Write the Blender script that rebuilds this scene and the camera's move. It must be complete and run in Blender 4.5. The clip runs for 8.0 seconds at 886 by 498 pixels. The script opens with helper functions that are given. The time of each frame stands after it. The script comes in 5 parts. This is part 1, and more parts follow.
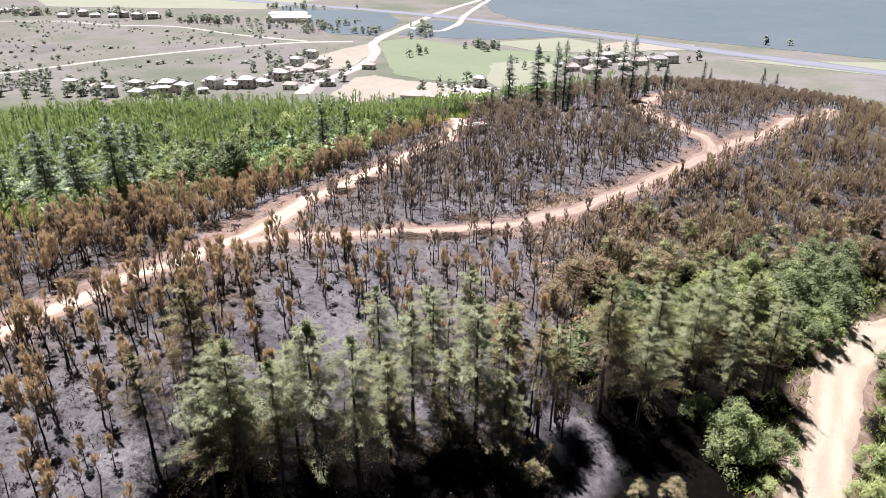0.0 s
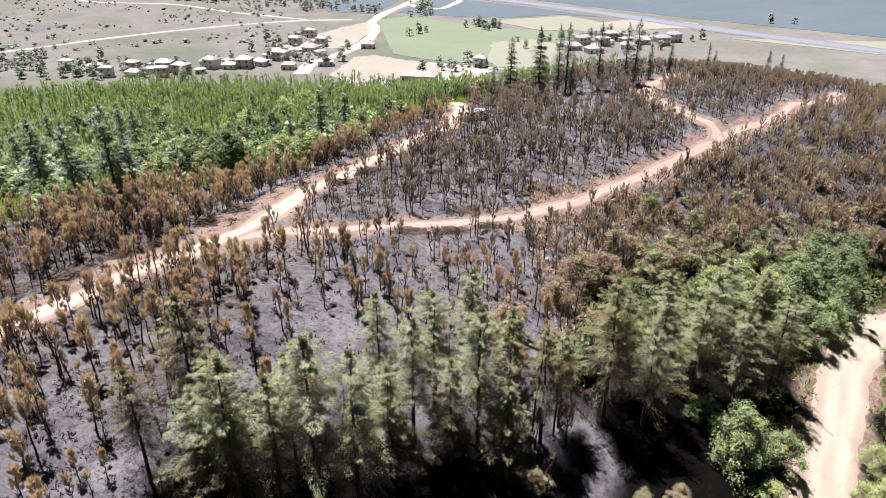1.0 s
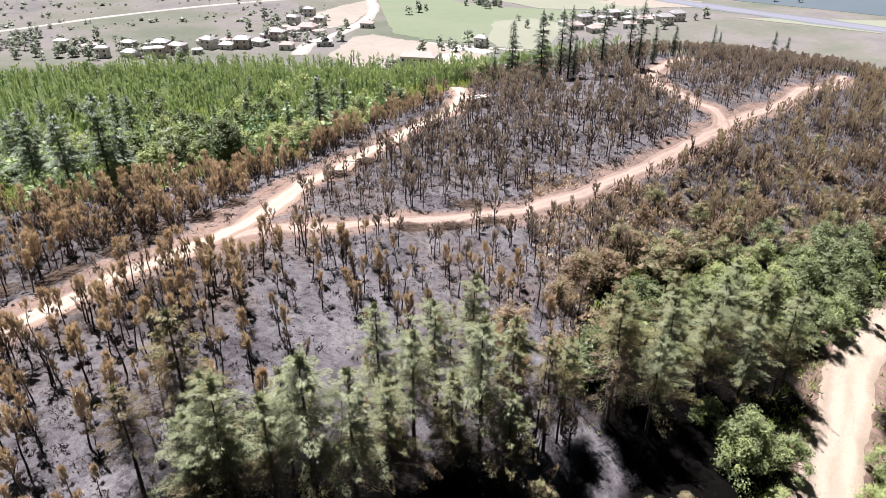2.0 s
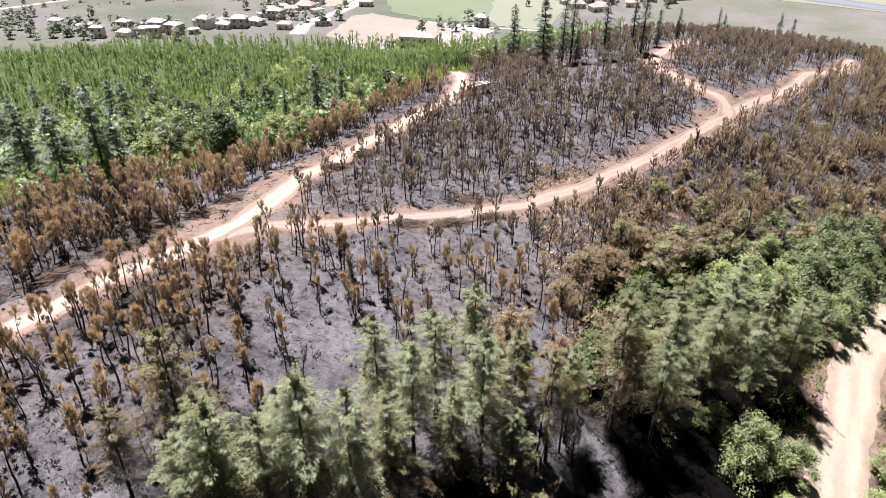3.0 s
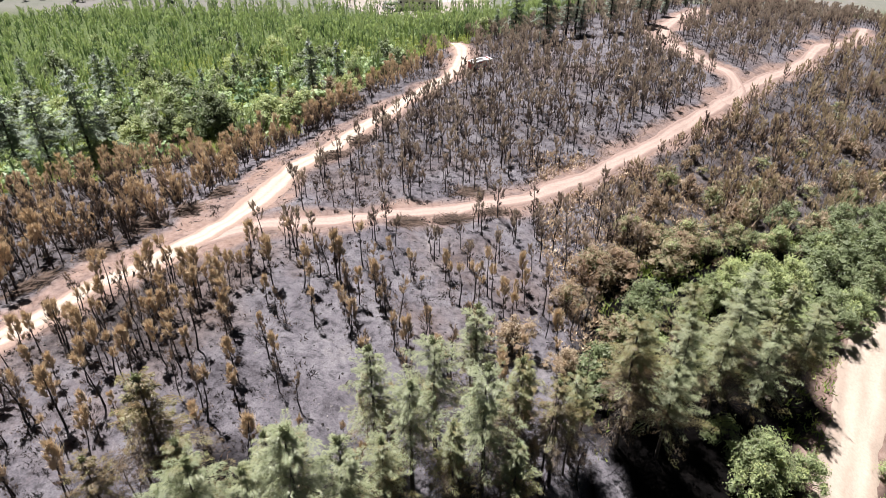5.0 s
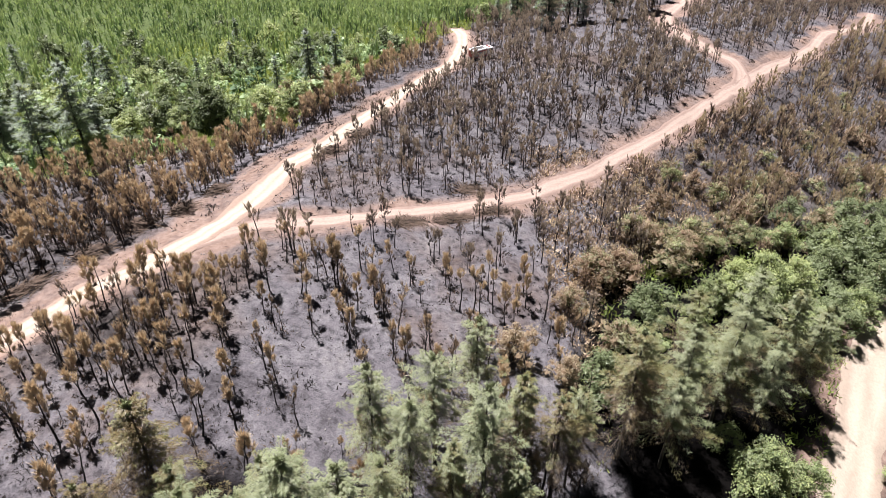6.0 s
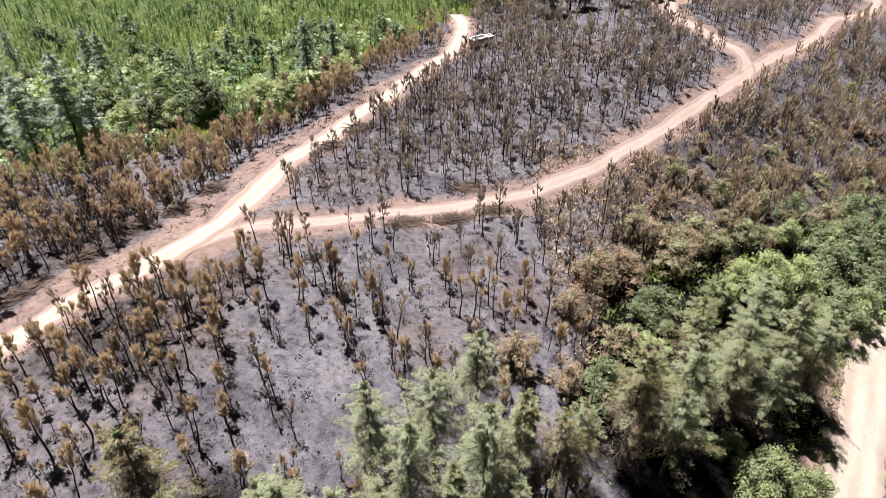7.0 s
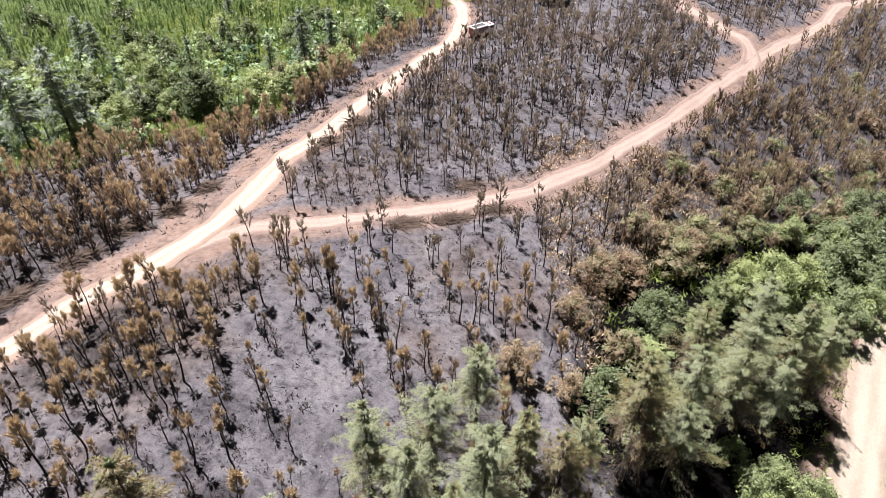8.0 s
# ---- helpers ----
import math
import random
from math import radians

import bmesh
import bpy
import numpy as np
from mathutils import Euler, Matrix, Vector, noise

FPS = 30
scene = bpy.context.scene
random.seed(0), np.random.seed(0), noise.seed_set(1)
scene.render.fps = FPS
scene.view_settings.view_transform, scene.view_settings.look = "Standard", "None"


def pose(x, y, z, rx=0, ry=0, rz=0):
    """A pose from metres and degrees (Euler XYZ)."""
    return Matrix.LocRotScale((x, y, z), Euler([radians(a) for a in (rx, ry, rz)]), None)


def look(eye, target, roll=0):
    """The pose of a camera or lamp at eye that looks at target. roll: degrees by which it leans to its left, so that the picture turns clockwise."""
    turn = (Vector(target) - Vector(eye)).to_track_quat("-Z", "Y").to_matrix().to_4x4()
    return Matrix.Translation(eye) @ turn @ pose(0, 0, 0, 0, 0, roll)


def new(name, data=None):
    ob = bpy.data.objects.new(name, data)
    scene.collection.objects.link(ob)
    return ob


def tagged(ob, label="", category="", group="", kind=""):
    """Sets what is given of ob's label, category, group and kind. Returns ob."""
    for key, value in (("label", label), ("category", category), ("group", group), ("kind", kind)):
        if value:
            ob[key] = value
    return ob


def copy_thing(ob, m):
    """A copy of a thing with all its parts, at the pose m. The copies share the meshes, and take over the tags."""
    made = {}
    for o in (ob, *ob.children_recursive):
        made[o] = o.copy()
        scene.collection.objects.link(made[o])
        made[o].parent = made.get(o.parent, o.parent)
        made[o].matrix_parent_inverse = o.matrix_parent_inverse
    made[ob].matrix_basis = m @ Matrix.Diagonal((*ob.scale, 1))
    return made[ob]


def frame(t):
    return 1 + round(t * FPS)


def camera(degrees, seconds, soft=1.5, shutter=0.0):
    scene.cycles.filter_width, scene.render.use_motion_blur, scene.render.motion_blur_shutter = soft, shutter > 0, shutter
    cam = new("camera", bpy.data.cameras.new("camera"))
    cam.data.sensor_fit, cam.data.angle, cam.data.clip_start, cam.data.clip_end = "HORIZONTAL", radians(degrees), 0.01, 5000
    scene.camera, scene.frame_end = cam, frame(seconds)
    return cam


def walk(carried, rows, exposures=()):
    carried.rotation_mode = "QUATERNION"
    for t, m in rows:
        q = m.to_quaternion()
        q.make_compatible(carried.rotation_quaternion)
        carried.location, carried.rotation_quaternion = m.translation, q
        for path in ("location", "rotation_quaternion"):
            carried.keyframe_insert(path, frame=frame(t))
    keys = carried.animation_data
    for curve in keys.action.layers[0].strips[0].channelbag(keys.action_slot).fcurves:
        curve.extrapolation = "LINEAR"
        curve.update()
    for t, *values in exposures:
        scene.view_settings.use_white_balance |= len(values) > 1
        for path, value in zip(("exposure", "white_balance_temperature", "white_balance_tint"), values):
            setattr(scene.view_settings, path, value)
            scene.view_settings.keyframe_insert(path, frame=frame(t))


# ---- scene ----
cam = camera(65.2, 8.0, soft=0.85)
METRES, EYE, TILT, LEAN, TURN = 25.0, 46.0, -25.0, 0.0, 0.0
ROWS = [
    (0.0, 0.0, 0.0, 0.0, 0.0, 0.0, 0.0),
    (0.5, -0.0021, 0.0371, 0.0456, 0.0, -0.87, 0.01),
    (1.0, -0.0036, 0.0783, 0.0947, 0.01, -1.79, 0.0),
    (1.5, -0.0052, 0.1187, 0.1409, 0.02, -2.65, -0.0),
    (3.0, -0.0094, 0.2429, 0.2902, 0.0, -5.35, -0.01),
    (3.5, -0.0092, 0.2825, 0.3378, 0.0, -6.18, -0.03),
    (4.0, -0.0084, 0.3251, 0.3895, 0.01, -7.09, -0.03),
    (4.5, -0.0081, 0.3647, 0.435, 0.01, -7.91, -0.03),
    (6.0, -0.0107, 0.4858, 0.5799, -0.03, -10.44, -0.11),
    (6.5, -0.0112, 0.5228, 0.6255, -0.03, -11.26, -0.13),
    (7.0, -0.0115, 0.5625, 0.676, -0.06, -12.12, -0.14),
    (7.5, -0.0112, 0.5995, 0.7223, -0.08, -12.95, -0.16),
    (8.0, -0.0118, 0.6384, 0.7693, -0.1, -13.81, -0.16),
]
walk(cam, [(t, pose(0, 0, EYE, TILT, LEAN, TURN) @ pose(METRES * x, METRES * y, METRES * z, 90 + pitch, roll, yaw)) for t, x, y, z, yaw, pitch, roll in ROWS])

# ---- world, sun ----
SUN_WAY = Vector((-0.21, 0.28, 1.0)).normalized()      # towards the sun: high, ahead, a little to the left
world = bpy.data.worlds.new("world")
scene.world = world
world.use_nodes = True
wn = world.node_tree.nodes
sky = wn.new("ShaderNodeTexSky")
sky.sky_type, sky.sun_disc = "NISHITA", False
sky.sun_elevation = math.asin(SUN_WAY.z)
sky.sun_rotation = math.atan2(SUN_WAY.x, SUN_WAY.y)
sky.air_density, sky.dust_density = 0.4, 0.1
wn["Background"].inputs["Strength"].default_value = 0.006
world.node_tree.links.new(sky.outputs["Color"], wn["Background"].inputs["Color"])
sun = new("sun", bpy.data.lights.new("sun", "SUN"))
sun.data.energy, sun.data.angle, sun.data.color = 5.0, radians(0.55), (1.0, 0.932, 0.955)
sun.matrix_world = look((0, 0, 300), Vector((0, 0, 300)) - SUN_WAY)
scene.view_settings.exposure = 1.51
PAINT = 0.5      # how dark the dusty surfaces are against their swatches

# ---- materials ----


def nodes_of(name):
    m = bpy.data.materials.new(name)
    m.use_nodes = True
    t = m.node_tree
    return m, t.nodes, t.links, t.nodes["Principled BSDF"]


def noise_node(n, l, scale, detail=4.0, rough=0.6, space="Object"):
    co = n.new("ShaderNodeTexCoord")
    t = n.new("ShaderNodeTexNoise")
    t.inputs["Scale"].default_value, t.inputs["Detail"].default_value, t.inputs["Roughness"].default_value = scale, detail, rough
    l.new(co.outputs[space], t.inputs["Vector"])
    return t


def ramp(n, l, fac, stops):
    r = n.new("ShaderNodeValToRGB")
    el = r.color_ramp.elements
    while len(el) < len(stops):
        el.new(0.5)
    for e, (p, c) in zip(el, stops):
        e.position, e.color = p, (*c, 1)
    l.new(fac, r.inputs["Fac"])
    return r.outputs["Color"]


def mix(n, l, fac, a, b, mode="MIX"):
    m = n.new("ShaderNodeMix")
    m.data_type, m.blend_type = "RGBA", mode
    for sock, v in ((m.inputs["Factor"], fac), (m.inputs[6], a), (m.inputs[7], b)):
        if isinstance(v, (int, float)):
            sock.default_value = v
        elif isinstance(v, tuple):
            sock.default_value = (*v, 1)
        else:
            l.new(v, sock)
    return m.outputs[2]


def attr(n, name):
    a = n.new("ShaderNodeAttribute")
    a.attribute_name = name
    return a.outputs["Fac"]


def maths(n, l, op, a, b):
    m = n.new("ShaderNodeMath")
    m.operation = op
    m.use_clamp = True
    for sock, v in zip(m.inputs, (a, b)):
        if isinstance(v, (int, float)):
            sock.default_value = v
        else:
            l.new(v, sock)
    return m.outputs[0]


def bump(n, l, height, strength, distance, bsdf):
    b = n.new("ShaderNodeBump")
    b.inputs["Strength"].default_value, b.inputs["Distance"].default_value = strength, distance
    l.new(height, b.inputs["Height"])
    l.new(b.outputs["Normal"], bsdf.inputs["Normal"])


def dulled(stops):
    return tuple((p, tuple(PAINT * a for a in c)) for p, c in stops)


def rich(stops, depth, chroma):
    """Foliage swatches, set lighter or darker and fuller in colour."""
    return tuple((p, tuple(max(0.003, depth * (sum(c) / 3 + chroma * (a - sum(c) / 3))) for a in c)) for p, c in stops)


def leaf_material(name, stops, through_light=0.4, wander=0.25, glow=(1.2, 1.15, 0.75), speck=0.22, depth=0.6, chroma=1.1):
    """Needles or leaves: a colour by each clump's own tint, varied tree by tree, with light shining through."""
    m, n, l, bsdf = nodes_of(name)
    info = n.new("ShaderNodeObjectInfo")
    geo = n.new("ShaderNodeNewGeometry")
    t = attr(n, "tint")
    a = maths(n, l, "MULTIPLY_ADD", info.outputs["Random"], wander)
    l.new(t, a.node.inputs[2])
    b = maths(n, l, "MULTIPLY_ADD", geo.outputs["Random Per Island"], speck)
    l.new(a, b.node.inputs[2])
    c = maths(n, l, "SUBTRACT", b, wander / 2 + speck / 2)
    col = ramp(n, l, c, rich(stops, depth, chroma))
    n.remove(bsdf)
    d, tr, gl = n.new("ShaderNodeBsdfDiffuse"), n.new("ShaderNodeBsdfTranslucent"), n.new("ShaderNodeBsdfGlossy")
    gl.inputs["Roughness"].default_value = 0.45
    l.new(col, d.inputs["Color"])
    warm = mix(n, l, 1.0, col, glow, "MULTIPLY")
    l.new(warm, tr.inputs["Color"])
    s1, s2 = n.new("ShaderNodeMixShader"), n.new("ShaderNodeMixShader")
    s1.inputs[0].default_value, s2.inputs[0].default_value = through_light, 0.03
    l.new(d.outputs[0], s1.inputs[1]), l.new(tr.outputs[0], s1.inputs[2])
    l.new(s1.outputs[0], s2.inputs[1]), l.new(gl.outputs[0], s2.inputs[2])
    l.new(s2.outputs[0], n["Material Output"].inputs["Surface"])
    return m


def plain_material(name, col_a, col_b, scale, rough=0.9, relief=0.0, metal=0.0):
    m, n, l, bsdf = nodes_of(name)
    big, fine = noise_node(n, l, scale), noise_node(n, l, scale * 9)
    f = mix(n, l, 0.4, big.outputs["Fac"], fine.outputs["Fac"])
    l.new(ramp(n, l, f, dulled(((0.3, col_a), (0.7, col_b)))), bsdf.inputs["Base Color"])
    bsdf.inputs["Roughness"].default_value, bsdf.inputs["Metallic"].default_value = rough, metal
    if relief:
        bump(n, l, fine.outputs["Fac"], 0.6, relief, bsdf)
    return m


BURNT_NEEDLES = leaf_material("scorched_needles", ((0.0, (0.03, 0.026, 0.024)), (0.25, (0.135, 0.10, 0.08)), (0.5, (0.38, 0.285, 0.205)), (0.72, (0.74, 0.595, 0.41)), (1.0, (0.95, 0.83, 0.53))), 0.24, 0.3, (1.08, 1.0, 0.88), depth=0.78, chroma=0.97)
HILL_NEEDLES = leaf_material("grey_brown_scorched_needles", ((0.0, (0.035, 0.03, 0.029)), (0.25, (0.13, 0.105, 0.095)), (0.5, (0.33, 0.275, 0.235)), (0.72, (0.60, 0.525, 0.44)), (1.0, (0.76, 0.69, 0.52))), 0.22, 0.3, (1.05, 1.0, 0.9), depth=0.68, chroma=1.2)
SCRUB_NEEDLES = leaf_material("half_scorched_scrub", ((0.0, (0.04, 0.033, 0.03)), (0.22, (0.22, 0.155, 0.13)), (0.45, (0.52, 0.40, 0.325)), (0.66, (0.71, 0.575, 0.455)), (0.82, (0.66, 0.57, 0.38)), (1.0, (0.66, 0.63, 0.36))), 0.22, 0.25, (1.1, 1.1, 0.8), depth=0.72, chroma=1.0)
GREEN_NEEDLES = leaf_material("pine_needles", ((0.0, (0.07, 0.12, 0.075)), (0.3, (0.21, 0.32, 0.18)), (0.65, (0.46, 0.60, 0.35)), (1.0, (0.72, 0.82, 0.52))), 0.36, depth=0.66, chroma=1.15)
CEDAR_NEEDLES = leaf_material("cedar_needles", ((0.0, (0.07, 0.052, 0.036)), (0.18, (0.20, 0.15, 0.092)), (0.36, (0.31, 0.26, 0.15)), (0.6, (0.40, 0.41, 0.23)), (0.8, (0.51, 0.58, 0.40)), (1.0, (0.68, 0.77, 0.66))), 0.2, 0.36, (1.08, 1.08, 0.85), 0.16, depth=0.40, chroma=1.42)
FIR_NEEDLES = leaf_material("fir_needles", ((0.0, (0.09, 0.11, 0.08)), (0.4, (0.20, 0.25, 0.19)), (0.75, (0.36, 0.43, 0.34)), (1.0, (0.52, 0.58, 0.48))), 0.3, 0.2, (1.05, 1.1, 0.9), depth=0.6)
LEAVES = leaf_material("broad_leaves", ((0.0, (0.20, 0.13, 0.085)), (0.2, (0.43, 0.32, 0.22)), (0.32, (0.54, 0.455, 0.31)), (0.43, (0.36, 0.36, 0.20)), (0.58, (0.27, 0.34, 0.17)), (0.75, (0.46, 0.55, 0.27)), (1.0, (0.72, 0.80, 0.36))), 0.34, 0.16, speck=0.06, depth=0.58, chroma=1.08)
DARK_LEAVES = leaf_material("dark_leaves", ((0.0, (0.09, 0.12, 0.07)), (0.5, (0.21, 0.26, 0.135)), (1.0, (0.38, 0.45, 0.25))), 0.28, 0.2, depth=0.6)
# valley foliage: distance haze put into its paler, greyer colours
HAZY_LEAVES = leaf_material("hazy_pale_leaves", ((0.0, (0.32, 0.37, 0.31)), (0.5, (0.42, 0.47, 0.40)), (1.0, (0.54, 0.58, 0.50))), 0.35, 0.08, depth=0.66, chroma=1.0)
SILVER_LEAVES = leaf_material("silvery_leaves", ((0.0, (0.42, 0.52, 0.33)), (0.6, (0.62, 0.72, 0.50)), (1.0, (0.80, 0.86, 0.70))), 0.4, 0.08, depth=0.5)
GRASS = leaf_material("undergrowth_leaves", ((0.0, (0.10, 0.14, 0.05)), (0.5, (0.38, 0.49, 0.17)), (1.0, (0.70, 0.77, 0.36))), 0.38, depth=0.55, chroma=1.15)
CHAR = plain_material("charred_bark", (0.012, 0.011, 0.011), (0.05, 0.042, 0.038), 3.0, 0.95)
BARK = plain_material("grey_brown_bark", (0.05, 0.038, 0.03), (0.15, 0.12, 0.095), 3.0, 0.95)
TWIGS = plain_material("scorched_twigs", (0.03, 0.022, 0.02), (0.30, 0.21, 0.15), 1.2, 0.95)
STONE = plain_material("ash_covered_stone", (0.16, 0.15, 0.15), (0.42, 0.40, 0.39), 1.5, 0.95)

# the ground: ash and charcoal, green undergrowth, bare pinkish soil by the tracks, dry valley paled by haze
GROUND, n, l, bsdf = nodes_of("hillside_ground")
big, mid, fine, tiny = (noise_node(n, l, s, 6.0, 0.65) for s in (0.035, 0.22, 1.3, 6.0))
ash = ramp(n, l, mid.outputs["Fac"], ((0.28, (0.10, 0.092, 0.094)), (0.45, (0.225, 0.21, 0.215)), (0.6, (0.30, 0.285, 0.285)), (0.75, (0.36, 0.335, 0.315))))
specks = ramp(n, l, fine.outputs["Fac"], ((0.36, (0.16, 0.15, 0.15)), (0.47, (0.78, 0.76, 0.77)), (0.62, (1.15, 1.12, 1.10))))
ash = mix(n, l, 0.6, ash, specks, "MULTIPLY")
grain = ramp(n, l, tiny.outputs["Fac"], ((0.34, (0.35, 0.34, 0.34)), (0.5, (0.95, 0.93, 0.93)), (0.66, (1.45, 1.42, 1.40))))
ash = mix(n, l, 0.45, ash, grain, "MULTIPLY")
ash = mix(n, l, 1.0, ash, (1.02, 1.06, 1.13), "MULTIPLY")
brown = ramp(n, l, fine.outputs["Fac"], ((0.35, (0.10, 0.062, 0.045)), (0.65, (0.30, 0.21, 0.155))))
ash = mix(n, l, ramp(n, l, big.outputs["Fac"], ((0.5, (0, 0, 0)), (0.68, (0.7, 0.7, 0.7)))), ash, brown)
charcoal = ramp(n, l, fine.outputs["Fac"], ((0.3, (0.02, 0.018, 0.018)), (0.5, (0.075, 0.068, 0.066)), (0.7, (0.17, 0.155, 0.15))))
patchy = ramp(n, l, mid.outputs["Fac"], ((0.36, (1, 1, 1)), (0.62, (0.4, 0.4, 0.4))))
ash = mix(n, l, maths(n, l, "MULTIPLY", attr(n, "charred"), patchy), ash, charcoal)
grass_ground = ramp(n, l, fine.outputs["Fac"], ((0.3, (0.045, 0.065, 0.03)), (0.55, (0.16, 0.22, 0.085)), (0.75, (0.30, 0.35, 0.16))))
# near-black: the shade under the trees put into the humus colour
shade_black_humus = ramp(n, l, fine.outputs["Fac"], ((0.3, (0.004, 0.004, 0.004)), (0.6, (0.008, 0.007, 0.0065)), (0.8, (0.03, 0.027, 0.024))))
soil = ramp(n, l, fine.outputs["Fac"], ((0.3, (0.30, 0.205, 0.165)), (0.7, (0.52, 0.39, 0.325))))
# dry valley floor, with distance haze put into its grey, bluish tone
dry = ramp(n, l, mid.outputs["Fac"], ((0.32, (0.13, 0.15, 0.13)), (0.5, (0.27, 0.28, 0.26)), (0.66, (0.43, 0.41, 0.41))))
dry = mix(n, l, 0.5, dry, ramp(n, l, big.outputs["Fac"], ((0.4, (0.19, 0.215, 0.185)), (0.6, (0.42, 0.40, 0.41)))))
wide = noise_node(n, l, 0.011, 5.0, 0.6)
dry = mix(n, l, 0.75, dry, ramp(n, l, wide.outputs["Fac"], ((0.36, (0.22, 0.255, 0.185)), (0.48, (0.30, 0.30, 0.25)), (0.56, (0.36, 0.335, 0.325)), (0.66, (0.26, 0.25, 0.255)))))
col = mix(n, l, attr(n, "litter_and_shade"), mix(n, l, attr(n, "burn"), grass_ground, ash), shade_black_humus)
edge = maths(n, l, "MULTIPLY", attr(n, "soil"), ramp(n, l, mid.outputs["Fac"], ((0.3, (0.35, 0.35, 0.35)), (0.55, (1, 1, 1)))))
col = mix(n, l, edge, col, soil)
col = mix(n, l, attr(n, "valley"), col, dry)
col = mix(n, l, 1.0, col, (PAINT, PAINT, PAINT), "MULTIPLY")
l.new(col, bsdf.inputs["Base Color"])
bsdf.inputs["Roughness"].default_value = 0.95
bsdf.inputs["Specular IOR Level"].default_value = 0.04
bsdf.inputs["Diffuse Roughness"].default_value = 0.35
bump(n, l, mix(n, l, 0.5, fine.outputs["Fac"], tiny.outputs["Fac"]), 0.7, 0.25, bsdf)


def track_material(name, pale, dark, margin):
    """Beaten earth with two paler wheel tracks; 'across' runs 0 to 1 from edge to edge."""
    m, n, l, bsdf = nodes_of(name)
    big, fine = noise_node(n, l, 0.35, 5.0), noise_node(n, l, 3.0, 6.0)
    wob = maths(n, l, "MULTIPLY_ADD", big.outputs["Fac"], 0.25)
    l.new(attr(n, "across"), wob.node.inputs[2])
    shifted = maths(n, l, "SUBTRACT", wob, 0.125)
    band = ramp(n, l, shifted, dulled(((0.0, margin), (0.17, margin), (0.27, pale), (0.40, pale), (0.5, dark), (0.60, pale), (0.73, pale), (0.84, margin))))
    grit = ramp(n, l, fine.outputs["Fac"], ((0.3, (0.86, 0.84, 0.82)), (0.6, (1.04, 1.02, 1.0))))
    l.new(mix(n, l, 1.0, band, grit, "MULTIPLY"), bsdf.inputs["Base Color"])
    bsdf.inputs["Roughness"].default_value = 0.95
    bsdf.inputs["Specular IOR Level"].default_value = 0.15
    bump(n, l, fine.outputs["Fac"], 0.5, 0.06, bsdf)
    return m


PALE_TRACK = track_material("pale_dirt_track", (0.68, 0.60, 0.495), (0.57, 0.475, 0.385), (0.47, 0.355, 0.29))
PINK_TRACK = track_material("reddish_dirt_track", (0.57, 0.455, 0.39), (0.52, 0.405, 0.345), (0.42, 0.315, 0.27))
SAND_TRACK = track_material("sandy_dirt_road", (0.74, 0.645, 0.53), (0.68, 0.58, 0.47), (0.60, 0.505, 0.41))
VALLEY_ROAD = track_material("pale_valley_road", (0.58, 0.57, 0.55), (0.55, 0.54, 0.52), (0.48, 0.47, 0.44))
HIGHWAY = track_material("grey_highway", (0.32, 0.335, 0.42), (0.30, 0.315, 0.40), (0.24, 0.28, 0.30))
# valley fields: distance haze put into greyed, low-contrast crop colours
FIELD_GREEN = plain_material("green_crop", (0.19, 0.245, 0.145), (0.25, 0.30, 0.19), 0.02)
FIELD_TEAL = plain_material("blue_green_crop", (0.09, 0.135, 0.165), (0.13, 0.175, 0.21), 0.012)
FIELD_LIME = plain_material("yellow_green_crop", (0.28, 0.31, 0.225), (0.36, 0.38, 0.29), 0.02)
FIELD_DRY = plain_material("bare_pale_field", (0.34, 0.31, 0.26), (0.48, 0.43, 0.37), 0.03)
YARD_PALE = plain_material("white_gravel_yard", (0.56, 0.55, 0.52), (0.70, 0.69, 0.66), 0.05)
# house walls and roofs: haze and missing sky fill put into paler colours
WALL_WHITE = plain_material("pale_plaster", (1.0, 0.97, 0.92), (1.3, 1.27, 1.22), 0.4)
WALL_BRICK = plain_material("brick_wall", (0.80, 0.70, 0.64), (0.95, 0.86, 0.80), 0.6)
ROOF_RED = plain_material("haze_paled_roof_tiles", (0.52, 0.43, 0.40), (0.66, 0.56, 0.53), 0.5)
ROOF_GREY = plain_material("grey_sheet_roof", (0.34, 0.35, 0.37), (0.50, 0.50, 0.51), 0.3, 0.6)
ROOF_WHITE = plain_material("white_sheet_roof", (0.55, 0.55, 0.56), (0.68, 0.68, 0.69), 0.3, 0.5)
DARK_GLASS = plain_material("dark_window", (0.03, 0.035, 0.04), (0.06, 0.065, 0.07), 0.5, 0.2)
RED_PAINT = plain_material("red_vehicle_paint", (0.42, 0.03, 0.025), (0.55, 0.06, 0.045), 1.5, 0.35)
WHITE_PAINT = plain_material("white_vehicle_paint", (1.2, 1.18, 1.15), (1.5, 1.48, 1.45), 1.5, 0.4)
RUBBER = plain_material("tyre_rubber", (0.02, 0.02, 0.02), (0.05, 0.048, 0.045), 2.0, 0.9)
STEEL = plain_material("dull_steel", (0.35, 0.35, 0.36), (0.55, 0.55, 0.55), 2.0, 0.4, 0.0, 0.8)

# ---- mesh tools ----
RNG = np.random.default_rng(7)


